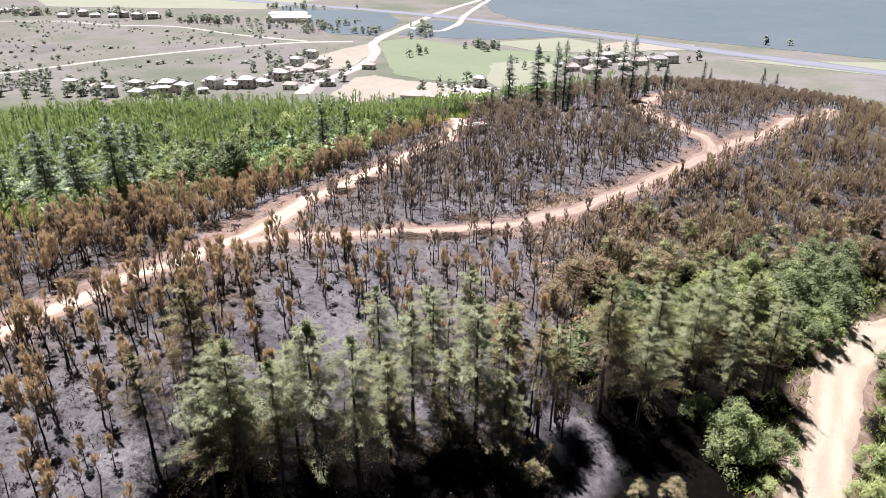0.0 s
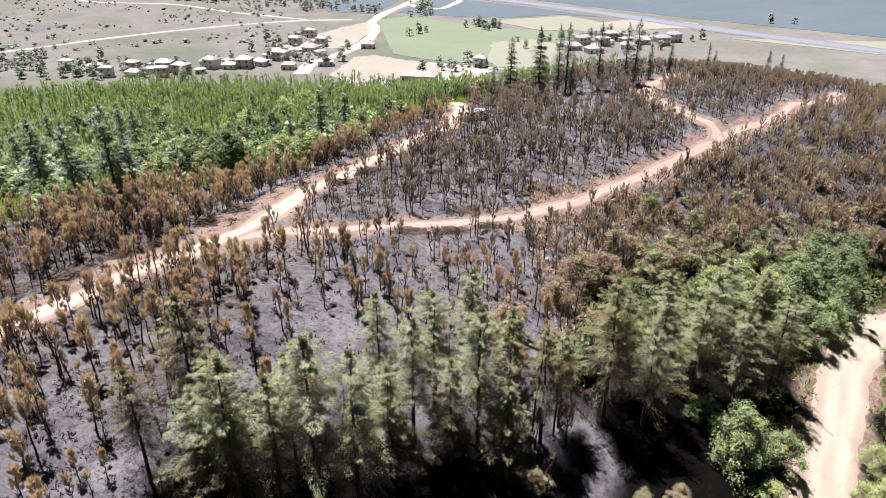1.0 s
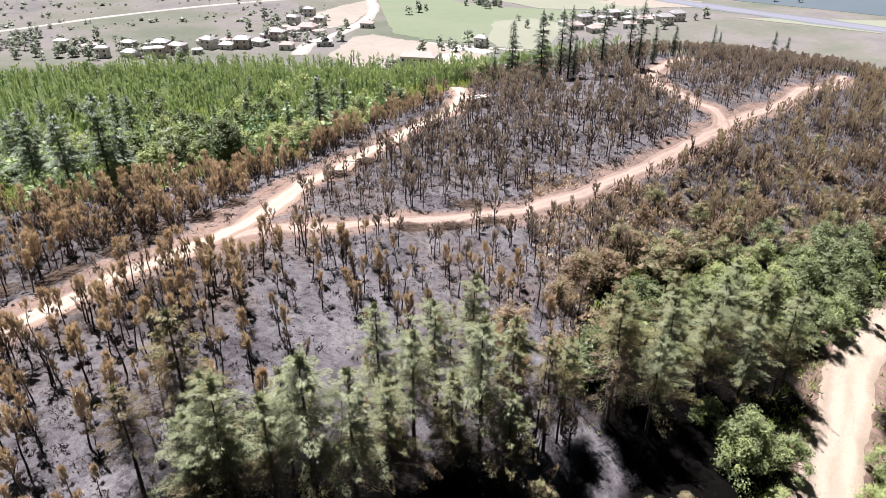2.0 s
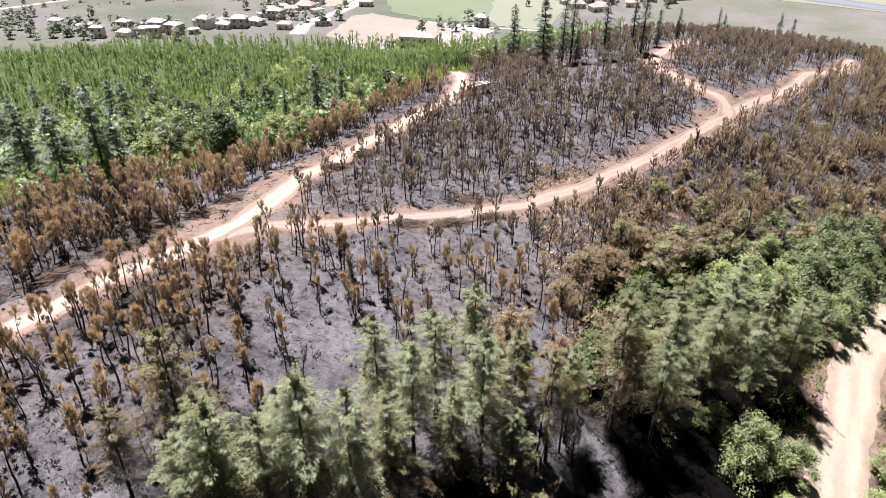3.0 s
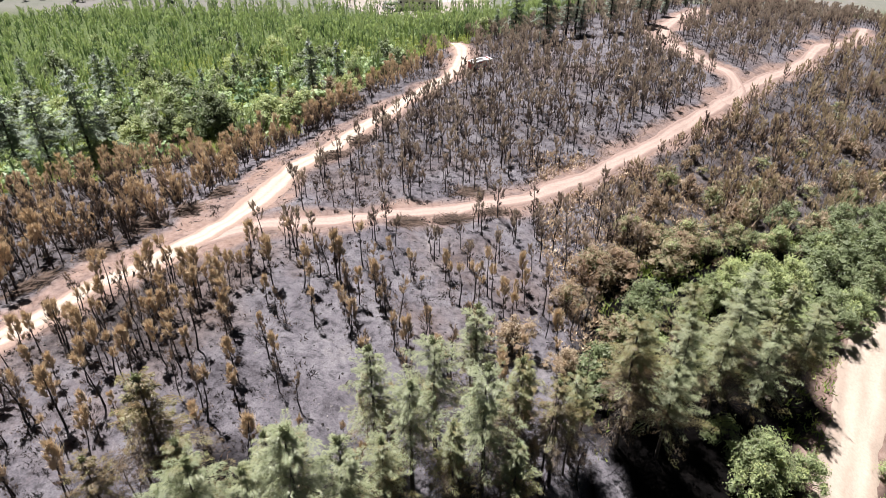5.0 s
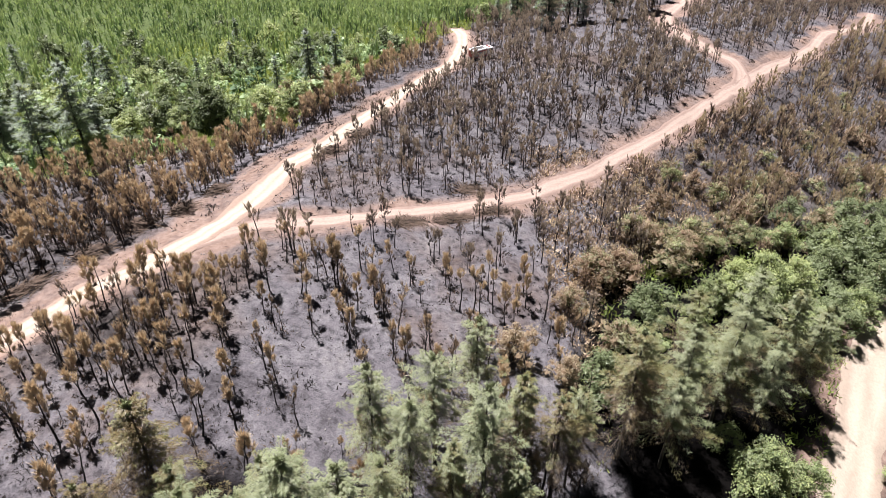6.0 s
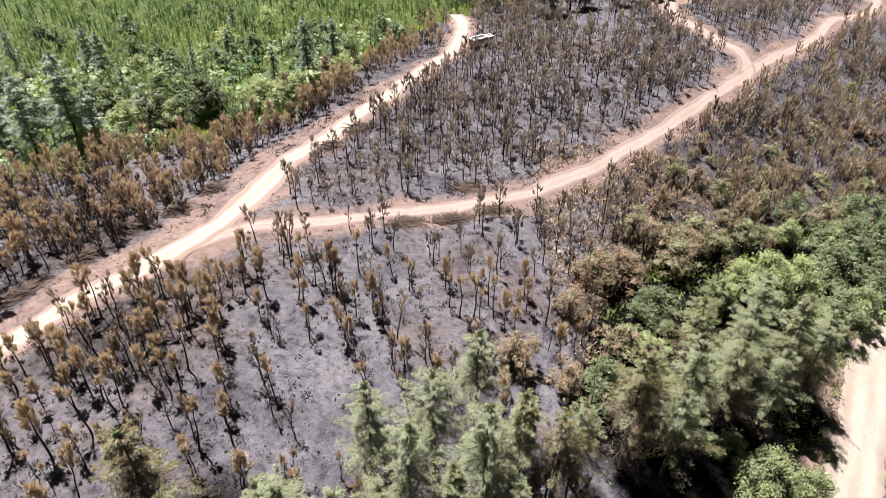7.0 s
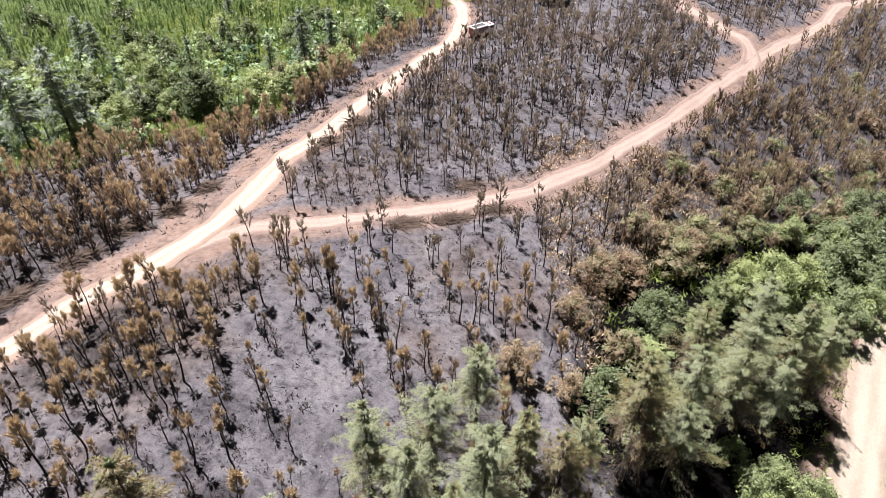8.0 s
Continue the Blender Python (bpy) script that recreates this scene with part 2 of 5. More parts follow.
class Soup:
    """Triangles gathered piece by piece, each vertex with a tint."""

    def __init__(self):
        self.v, self.f, self.t, self.n = [], [], [], 0

    def add(self, v, f, tint=0.5):
        v = np.asarray(v, float).reshape(-1, 3)
        self.v.append(v)
        self.f.append(np.asarray(f, np.int64).reshape(-1, 3) + self.n)
        self.t.append(np.broadcast_to(np.asarray(tint, float), (len(v),)))
        self.n += len(v)

    def arrays(self):
        return np.concatenate(self.v), np.concatenate(self.f), np.concatenate(self.t)

    def mesh(self, name, material, smooth=False, attribute="tint"):
        return mesh_of(name, *self.arrays(), material, smooth, attribute)


def mesh_of(name, v, f, t, material, smooth=False, attribute="tint"):
    me = bpy.data.meshes.new(name)
    me.vertices.add(len(v))
    me.vertices.foreach_set("co", np.ascontiguousarray(v, np.float32).ravel())
    me.loops.add(f.size)
    me.loops.foreach_set("vertex_index", np.ascontiguousarray(f, np.int32).ravel())
    me.polygons.add(len(f))
    k = f.shape[1]
    me.polygons.foreach_set("loop_start", np.arange(0, f.size, k, dtype=np.int32))
    me.polygons.foreach_set("use_smooth", np.full(len(f), smooth, bool))
    me.materials.append(material)
    if t is not None:
        a = me.attributes.new(attribute, "FLOAT", "POINT")
        a.data.foreach_set("value", np.ascontiguousarray(t, np.float32))
    me.update()
    me.validate()
    return me


def part(name, me, parent, label=""):
    ob = new(name, me)
    ob.parent = parent
    return tagged(ob, label)


def unit(a):
    return a / np.maximum(np.linalg.norm(a, axis=-1, keepdims=True), 1e-9)


def tube(points, radii, sides=5):
    """A tapered limb along a line of points."""
    p, r = np.asarray(points, float), np.asarray(radii, float)
    d = unit(np.gradient(p, axis=0))
    ref = np.where(np.abs(d[:, 2:3]) > 0.9, np.array([[1.0, 0, 0]]), np.array([[0, 0, 1.0]]))
    a = unit(np.cross(d, ref))
    b = np.cross(d, a)
    ang = np.arange(sides) * 2 * math.pi / sides
    ring = p[:, None] + r[:, None, None] * (np.cos(ang)[None, :, None] * a[:, None] + np.sin(ang)[None, :, None] * b[:, None])
    f = []
    for i in range(len(p) - 1):
        for j in range(sides):
            q = (j + 1) % sides
            f += [(i * sides + j, i * sides + q, (i + 1) * sides + q), (i * sides + j, (i + 1) * sides + q, (i + 1) * sides + j)]
    return ring.reshape(-1, 3), f


def blades_of(at, way, length, width, rng, flat=0.0):
    """Slim single-faced needle sprays from each place along its way."""
    m = len(at)
    d = unit(way)
    side = unit(np.cross(d, unit(rng.normal(size=(m, 3))) + np.array([0, 0, flat])))
    ln, w = np.broadcast_to(length, (m,))[:, None], np.broadcast_to(width, (m,))[:, None]
    v = np.stack((at - side * w / 2, at + side * w / 2, at + d * ln), 1).reshape(-1, 3)
    return v, np.arange(m * 3).reshape(-1, 3)


LUMP_V = np.array([(1, 0, 0), (-1, 0, 0), (0, 1, 0), (0, -1, 0), (0, 0, 1), (0, 0, -1)], float)
LUMP_F = [(0, 2, 4), (2, 1, 4), (1, 3, 4), (3, 0, 4), (2, 0, 5), (1, 2, 5), (3, 1, 5), (0, 3, 5)]


def clump(centre, radius, rng, squash=0.8):
    """The dense inner foliage of a bough: a small rough lump."""
    return LUMP_V * rng.uniform(0.75, 1.2, (6, 1)) * radius * np.array([1, 1, squash]) + centre, LUMP_F


# ---- lie of the land ----
XS = np.array([-160.0, -90.0, -40.0, -15.0, 10.0, 32.0, 50.0, 75.0, 120.0, 190.0])
YS = np.array([0.0, 40.0, 65.0, 90.0, 120.0, 165.0, 205.0, 260.0, 330.0, 420.0])
HILL = np.array([
    [-4.5, -0.5, -1.0, -4.5, -11.0, -18.0, -23.5, -31.0, -38.5, -42.5],
    [-5.0, 2.0, 5.5, 3.5, -3.5, -12.5, -20.0, -28.5, -36.0, -39.0],
    [-6.0, 1.0, 7.5, 6.5, 1.0, -7.5, -16.5, -25.0, -32.5, -36.0],
    [-8.0, -1.0, 5.5, 6.0, 2.5, -4.0, -12.0, -20.0, -28.0, -32.5],
    [-12.0, -5.0, 1.0, 3.5, 3.0, 0.5, -5.0, -12.5, -21.0, -27.5],
    [-19.0, -11.5, -5.0, -2.0, 0.5, 1.5, 0.5, -3.0, -11.0, -22.0],
    [-25.0, -17.0, -11.0, -8.0, -5.5, -2.5, -0.5, -1.0, -7.5, -19.5],
    [-30.5, -24.5, -21.5, -20.0, -18.0, -14.5, -12.0, -9.5, -12.5, -22.5],
    [-38.0, -37.0, -39.0, -39.5, -38.5, -36.0, -33.5, -31.0, -29.5, -33.0],
    [-50.0, -50.0, -50.0, -50.0, -50.0, -50.0, -50.0, -50.0, -50.0, -50.0]])
VALLEY = -50.0


def hermite(stations, rows, at):
    """A smooth curve through the rows' last axis, taken at each place."""
    at = np.clip(at, stations[0], stations[-1])
    i = np.clip(np.searchsorted(stations, at, side="right") - 1, 0, len(stations) - 2)
    slope = np.diff(rows, axis=-1) / np.diff(stations)
    m = np.concatenate((slope[..., :1], (slope[..., 1:] + slope[..., :-1]) / 2, slope[..., -1:]), -1)
    h = stations[i + 1] - stations[i]
    t = (at - stations[i]) / h
    c0, c1, c2, c3 = 2 * t**3 - 3 * t**2 + 1, (t**3 - 2 * t**2 + t) * h, 3 * t**2 - 2 * t**3, (t**3 - t**2) * h
    if rows.ndim == 2 and rows.shape[0] == len(at) and rows is not HILL:
        k = np.arange(len(at))
        return c0 * rows[k, i] + c1 * m[k, i] + c2 * rows[k, i + 1] + c3 * m[k, i + 1]
    return (c0 * rows[:, i] + c1 * m[:, i] + c2 * rows[:, i + 1] + c3 * m[:, i + 1]).T


def smooth01(x):
    x = np.clip(x, 0, 1)
    return x * x * (3 - 2 * x)


def land(x, y):
    """Ground height."""
    x, y = np.asarray(x, float).ravel(), np.asarray(y, float).ravel()
    z = hermite(YS, hermite(XS, HILL, x), y)
    z = np.maximum(z, VALLEY)
    near = 1 - smooth01((y - 330) / 90)
    near = near * (1 - smooth01((np.abs(x) - 190) / 300))
    z = VALLEY + (z - VALLEY) * near
    lump = 0.35 * np.sin(x * 0.31 + 1.3 * np.sin(y * 0.17)) * np.sin(y * 0.27 + 1.1 * np.sin(x * 0.13)) + 0.12 * np.sin(x * 1.1 + y * 0.4) * np.sin(y * 0.9 - x * 0.3)
    return z + lump * near * smooth01((y + 20) / 40)


BURN_X = np.array([-130.0, -71, -52, -35, -25, -21, -10, 0, 12, 40, 80, 130, 200])
BURN_Y = np.array([90.0, 114, 116, 123, 131, 151, 176, 197, 212, 232, 262, 300, 320])
BELT_X = np.array([10.0, 13, 20, 37, 60, 90, 150, 220])
BELT_Y = np.array([0.0, 66, 86, 101, 112, 124, 145, 160])


def burnt(x, y):
    """1 on burnt ground, 0 in the green."""
    x, y = np.asarray(x, float), np.asarray(y, float)
    wav = 2.5 * np.sin(x * 0.21) + 2.0 * np.sin(x * 0.53 + y * 0.2)
    far = smooth01((np.interp(x, BURN_X, BURN_Y) + wav - y) / 5 + 0.5)
    belt = smooth01((y - np.interp(x, BELT_X, BELT_Y) - wav) / 6 + 0.5)
    return far * np.where(x < 10, 1.0, belt)


# ---- tracks over the land: plan lines with their widths ----
RIDGE = [(-62, 44), (-52, 56), (-42.4, 68), (-39.3, 73.1), (-35.5, 78), (-31.1, 83.2), (-27.9, 89.2), (-25.4, 97.4), (-22.6, 108.5), (-17.3, 119.3), (-12.3, 131.5), (-6.2, 147), (1.8, 162.8), (4.0, 176), (4.4, 192), (3.0, 206)]
SECOND = [(-38.6, 75.2), (-34.4, 79.6), (-29.6, 84.0), (-24.2, 88.6), (-17, 90.8), (-9.6, 92.6), (-2.6, 95.3), (6.5, 99.4), (16.7, 106.4), (25.7, 114.8), (37, 127), (48, 140), (58, 151), (72.1, 166), (87, 179.5), (100.5, 197), (113, 206), (131, 232)]
UPPER = [(58, 151), (63.5, 158), (64, 166), (59, 173.2), (55, 183), (56, 193), (61.5, 204), (69, 216), (80, 232)]
LOWER = [(33, 44), (38.5, 53), (45, 63.5), (51.3, 72.8), (57.5, 82.7), (64, 91.7), (75, 100.5), (92, 108)]


def line_points(plan, step):
    """Evenly spaced points on a smooth line through the plan."""
    p = np.asarray(plan, float)
    s = np.concatenate(([0], np.cumsum(np.linalg.norm(np.diff(p, axis=0), axis=1))))
    q = np.arange(0, s[-1], step)
    slope = np.gradient(p, s, axis=0)
    i = np.clip(np.searchsorted(s, q, side="right") - 1, 0, len(s) - 2)
    h = (s[i + 1] - s[i])[:, None]
    t = ((q - s[i])[:, None]) / h
    return (2 * t**3 - 3 * t**2 + 1) * p[i] + (t**3 - 2 * t**2 + t) * h * slope[i] + (3 * t**2 - 2 * t**3) * p[i + 1] + (t**3 - t**2) * h * slope[i + 1]


TRACK_LINES = [(line_points(RIDGE, 1.0), 1.9), (line_points(SECOND, 1.0), 2.0), (line_points(UPPER, 1.0), 2.5), (line_points(LOWER, 1.0), 3.6)]


def off_track(x, y):
    """Distance beyond the nearest track's edge."""
    x, y = np.asarray(x, float).ravel(), np.asarray(y, float).ravel()
    best = np.full(x.shape, 1e9)
    for pts, half in TRACK_LINES:
        for k in range(0, len(x), 20000):
            s = slice(k, k + 20000)
            d = np.sqrt(((x[s, None] - pts[None, ::2, 0]) ** 2 + (y[s, None] - pts[None, ::2, 1]) ** 2).min(1)) - half
            best[s] = np.minimum(best[s], d)
    return best


BANK = line_points([(x - 2.5 * k, y + 2.1 * k) for (x, y), k in zip(RIDGE[1:12], (0.9, 1, 1.1, 1.2, 1.3, 1.4, 1.5, 1.4, 1.2, 1.0, 0.7))], 1.0)


def off_bank(x, y):
    """Distance from the middle of the bare bank above the ridge track."""
    x, y = np.asarray(x, float).ravel(), np.asarray(y, float).ravel()
    best = np.full(x.shape, 1e9)
    for px, py in BANK:
        best = np.minimum(best, np.hypot(x - px, y - py))
    return best


def spaced(lo, mid0, mid1, hi, step, grow):
    """Stations that are close between mid0 and mid1 and widen outwards."""
    a = list(np.arange(mid0, mid1 + step / 2, step))
    s = step
    while a[-1] < hi:
        s *= grow
        a.append(a[-1] + s)
    s = step
    while a[0] > lo:
        s *= grow
        a.insert(0, a[0] - s)
    return np.array(a)


gx, gy = spaced(-3500, -80, 110, 3500, 1.4, 1.08), spaced(-900, 35, 210, 4600, 1.4, 1.06)
X, Y = (a.ravel() for a in np.meshgrid(gx, gy))
inside = (X > -100) & (X < 140) & (Y > 20) & (Y < 245)
edge_d = np.full(X.shape, 99.0)
edge_d[inside] = off_track(X[inside], Y[inside])
Z = land(X, Y) - 0.12 * (edge_d < -0.3)
i = (np.arange(len(gy) - 1)[:, None] * len(gx) + np.arange(len(gx) - 1)[None, :]).ravel()
quads = np.stack((i, i + 1, i + len(gx) + 1, i + len(gx)), 1)
strip = np.abs(X - np.interp(Y, [48.0, 51, 54, 57, 61], [11.5, 14.5, 16.8, 15.8, 13.4]))
ash_strip = (1 - smooth01((strip - 0.7) / 1.2)) * smooth01((Y - 46) / 2) * smooth01((63 - Y) / 3)
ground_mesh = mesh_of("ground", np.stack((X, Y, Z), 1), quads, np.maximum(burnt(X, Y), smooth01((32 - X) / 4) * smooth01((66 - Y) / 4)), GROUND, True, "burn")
a = ground_mesh.attributes.new("soil", "FLOAT", "POINT")
uneven = 0.9 * np.sin(X * 0.4 + Y * 0.23) + 0.6 * np.sin(Y * 0.61 - X * 0.2)
bank = np.where(inside, 1 - smooth01((off_bank(X, Y) - 1.5 - 0.7 * uneven) / 1.5), 0)
a.data.foreach_set("value", np.maximum(bank, 1 - smooth01((edge_d - 0.9 - 0.8 * uneven) / 1.6)).astype(np.float32))
# charcoal ground, with the shade between the trees put into it too
second_y = np.interp(X, [p[0] for p in SECOND], [p[1] for p in SECOND])
charred = 0.42 * smooth01((Y - second_y - 6) / 10) * smooth01((X + 24) / 8) + 0.8 * smooth01((X - 24) / 10) * (Y < second_y) + 0.9 * smooth01((off_bank(X, Y) - 2) / 2) * smooth01((20 - X - 0.62 * Y) / 6) * smooth01((Y - 60) / 6) * inside
charred = np.maximum(charred, 0.55 * smooth01((-X - 17) / 6) * smooth01((80 + 0.5 * (X + 30) - Y) / 4) * smooth01((Y - 62) / 5))
charred = charred * (1 - np.exp(-(((X - 32) / 11) ** 2 + ((Y - 181) / 18) ** 2))) * (1 - 0.8 * np.exp(-(((X - 27) / 9) ** 2 + ((Y - 101) / 7) ** 2)))
a = ground_mesh.attributes.new("charred", "FLOAT", "POINT")
a.data.foreach_set("value", np.clip(charred, 0, 0.9).astype(np.float32))
# where the shade of the cedars and the wood belt is painted on the ground
a = ground_mesh.attributes.new("litter_and_shade", "FLOAT", "POINT")
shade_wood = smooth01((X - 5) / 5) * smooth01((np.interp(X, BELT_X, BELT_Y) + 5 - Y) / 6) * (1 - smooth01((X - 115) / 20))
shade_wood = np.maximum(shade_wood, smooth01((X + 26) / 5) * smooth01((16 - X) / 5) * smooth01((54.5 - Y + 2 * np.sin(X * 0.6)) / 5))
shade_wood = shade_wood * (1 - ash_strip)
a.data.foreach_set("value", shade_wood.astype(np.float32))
a = ground_mesh.attributes.new("valley", "FLOAT", "POINT")
a.data.foreach_set("value", np.maximum(smooth01((Y - 385) / 30), smooth01((np.abs(X) - 250) / 120)).astype(np.float32))
ground = tagged(new("ground", ground_mesh), "hillside of grey ash and charcoal, shade-black under the woods, falling to a dry haze-pale valley", "ground", kind="structure")


def track(name, plan, width, material, label, rut=0.05, lift=0.05, step=1.0, category="dirt track"):
    """A road laid on the land, with wheel ruts and rounded shoulders."""
    p = line_points(plan, step)
    d = unit(np.gradient(p, axis=0))
    side = np.stack((d[:, 1], -d[:, 0]), 1)
    k = np.arange(len(p))
    w = width * (1 + 0.10 * np.sin(k * 0.31) + 0.06 * np.sin(k * 0.83))
    across = np.linspace(0, 1, 13)
    x = p[:, None, 0] + side[:, None, 0] * (across - 0.5) * w[:, None]
    y = p[:, None, 1] + side[:, None, 1] * (across - 0.5) * w[:, None]
    z = land(x, y).reshape(x.shape)
    shape = lift - rut * (np.exp(-((across - 0.33) / 0.08) ** 2) + np.exp(-((across - 0.67) / 0.08) ** 2)) - 0.16 * (np.abs(across - 0.5) > 0.48)
    z = z + shape[None, :]
    i = (np.arange(len(p) - 1)[:, None] * 13 + np.arange(12)[None, :]).ravel()
    f = np.stack((i, i + 13, i + 14, i + 1), 1)
    me = mesh_of(name, np.stack((x, y, z), -1).reshape(-1, 3), f[:, ::-1], np.tile(across, len(p)), material, True, "across")
    return tagged(new(name, me), label, category, kind="structure")


track("road_ridge", RIDGE, 4.3, PALE_TRACK, "pale sunlit dirt track with wheel ruts along the ridge", 0.06, 0.16)
track("road_branch", SECOND, 3.1, PINK_TRACK, "reddish dirt track branching through the burnt pines", 0.04, 0.07)
track("road_upper", UPPER, 3.9, PINK_TRACK, "reddish dirt track winding up the burnt hill", 0.05, 0.09)
track("road_lower", LOWER, 7.6, SAND_TRACK, "wide sandy dirt road below the cedars", 0.07, 0.06)

# ---- trees ----


def burnt_pine_parts(seed, height, whorls, per, blades, size, bare=0.45, full=1.0, green=0.0, sides=4, reach=0.16, slim=0.16, fine=True, core=0.0, char=0):
    """A young pine after the fire: bare crooked stem, upswept boughs that end in brushes of scorched needles. Returns stem and crown."""
    rng = np.random.default_rng(seed)
    stem, crown = Soup(), Soup()
    steps = 7 if fine else 4
    t = np.linspace(0, 1, steps)
    bend = rng.normal(0, 0.05, 2) * height
    sway = np.cumsum(rng.normal(0, 0.011, (steps, 2)), 0) * height
    sway[0] = 0
    axis = np.stack((bend[0] * t**2 + sway[:, 0], bend[1] * t**2 + sway[:, 1], t * height - 0.03 * height * (t == 0)), 1)
    r0 = (0.0165 if fine else 0.021) * height
    stem.add(*tube(axis, r0 * (1 - 0.8 * t), sides))

    def brush(foot, tip, out, count, tone):
        q = rng.random(count) ** 0.7 * 1.1
        at = foot + (tip - foot) * q[:, None] + rng.normal(0, 0.011 * height, (count, 3))
        way = out * 0.34 + rng.normal(0, 0.28, (count, 3)) + np.array([0, 0, 1.0])
        v, f = blades_of(at, way, size * rng.uniform(0.65, 1.35, count), size * slim, rng, 0.6)
        crown.add(v, f, np.clip(np.repeat(tone + 0.10 * q + rng.normal(0, 0.08, count), 3), 0, 1))

    for k in range(whorls):
        turn = rng.uniform(0, 6.28)
        for j in range(per):
            u = bare + (0.95 - bare) * (k + rng.uniform(0, 1.0)) / whorls
            base = np.array([np.interp(u, t, axis[:, c]) for c in range(3)])
            a = turn + j * 6.283 / per + rng.normal(0, 0.4)
            ln = height * reach * (1.3 - u) * 1.55 * rng.uniform(0.4, 1.35)
            out = np.array([math.cos(a), math.sin(a), 0])
            rise = rng.uniform(0.25, 0.7) + 0.7 * u
            mid = base + (out * 0.86 + np.array([0, 0, 0.6 * rise])) * ln * 0.5
            tip = base + (out * 0.66 + np.array([0, 0, rise + 0.12])) * ln
            if fine:
                stem.add(*tube([base, mid, tip], [0.0036 * height, 0.0026 * height, 0.001 * height], 3))
            else:
                stem.add(*blades_of(base[None], (tip - base)[None], ln, 0.011 * height, rng))
            if rng.random() > full:
                continue
            # lower boughs darker: scorch, plus the crown's shaded underside put into the tone
            brush(mid, tip, out, blades, 0.95 * u - 0.12 + green + rng.normal(0, 0.11))
    for k in range(char):
        u = rng.uniform(0.25, max(0.3, bare))
        base = np.array([np.interp(u, t, axis[:, c]) for c in range(3)])
        a = rng.uniform(0, 6.283)
        out = np.array([math.cos(a), math.sin(a), 0])
        ln = height * reach * rng.uniform(0.4, 1.1)
        tip = base + (out + np.array([0, 0, rng.uniform(-0.2, 0.5)])) * ln
        stem.add(*tube([base, tip], [0.003 * height, 0.001 * height], 3) if fine else blades_of(base[None], (tip - base)[None], ln, 0.01 * height, rng))
        if rng.random() < 0.6:
            brush(base + (tip - base) * 0.5, tip, out, blades // 2, 0.06 + rng.normal(0, 0.06))
    if core:
        rings = np.array([bare + 0.02, bare + 0.3 * (1 - bare), bare + 0.75 * (1 - bare), 0.98])
        spine = np.stack([np.interp(rings, t, axis[:, c]) for c in range(3)], 1)
        v, f = tube(spine, core * height * np.array([0.6, 1.0, 0.55, 0.05]) * rng.uniform(0.8, 1.2, 4), 5)
        crown.add(v, f, np.clip(0.42 + green + rng.normal(0, 0.08, len(v)), 0, 1))
    top = np.array([np.interp(0.9, t, axis[:, c]) for c in range(3)])
    brush(top, axis[-1], np.zeros(3), int(blades * 1.5), 0.7 + green)
    return stem, crown


def broad_parts(seed, height, radius, lobes, leaves, size, base=0.6, spread=0.14, low=0.25, limbs=True, core=0.55):
    """A broadleaved tree or bush: forked limbs and a crown of many small leaves in uneven lobes with gaps between them."""
    rng = np.random.default_rng(seed)
    wood, crown, forks = Soup(), Soup(), Soup()
    wood.add(*tube([(0, 0, -0.2), (0.05, 0.02, height * 0.3), (0.1, 0, height * 0.55)], [0.03 * height, 0.022 * height, 0.012 * height], 7 if limbs else 3))
    lean = rng.uniform(0.55, 1.3, 7)
    for k in range(lobes):
        a = k * 2.39996 + rng.normal(0, 0.35)
        h = (k + rng.uniform(0, 1)) / lobes
        q = math.sqrt(max(0.0, 1 - h ** 1.7)) * lean[int(a * 7 / 6.2832) % 7] * (1 if k % 4 else rng.uniform(0.3, 0.8))
        c = np.array([math.cos(a) * q * radius * 0.78, math.sin(a) * q * radius * 0.78, height * (low + (0.86 - low) * h) * rng.uniform(0.72, 1.16)])
        if limbs:
            forks.add(*tube([(0.03, 0, height * rng.uniform(0.1, 0.4)), c * np.array([0.5, 0.5, 0.72]), c], [0.012 * height, 0.008 * height, 0.003 * height], 4))
        r = radius * rng.uniform(0.6, 1.5) * (0.85 / math.sqrt(lobes) + 0.12)
        # inner lump tinted darker: shade inside the crown put into its colour
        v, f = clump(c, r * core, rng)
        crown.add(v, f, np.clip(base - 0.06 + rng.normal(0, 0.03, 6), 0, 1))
        m = max(3, leaves // lobes)
        d = unit(rng.normal(size=(m, 3)) + np.array([0, 0, 0.35]))
        bumpy = 1 + 0.25 * np.sin(d[:, 0] * 5 + k) * np.sin(d[:, 1] * 6 + 2 * k) + rng.normal(0, 0.12, m)
        at = c + d * (r * bumpy * rng.uniform(0.5, 1.1, m) ** 0.5)[:, None] * np.array([1, 1, 0.85])
        face = unit(d * 0.55 + rng.normal(0, 0.26, (m, 3)) + np.array([0, 0, 0.35]))
        way = unit(np.cross(face, rng.normal(size=(m, 3))))
        side = np.cross(face, way)
        ln = (size * rng.uniform(0.6, 1.4, m))[:, None]
        v = np.stack((at - way * ln * 0.4 - side * ln * 0.38, at - way * ln * 0.4 + side * ln * 0.38, at + way * ln * 0.62), 1).reshape(-1, 3)
        # leaf tint rises a little towards the top of each lobe
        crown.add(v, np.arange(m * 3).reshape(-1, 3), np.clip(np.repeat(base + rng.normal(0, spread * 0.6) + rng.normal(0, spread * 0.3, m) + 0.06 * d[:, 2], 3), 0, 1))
    return (wood, crown, forks) if limbs else (wood, crown)


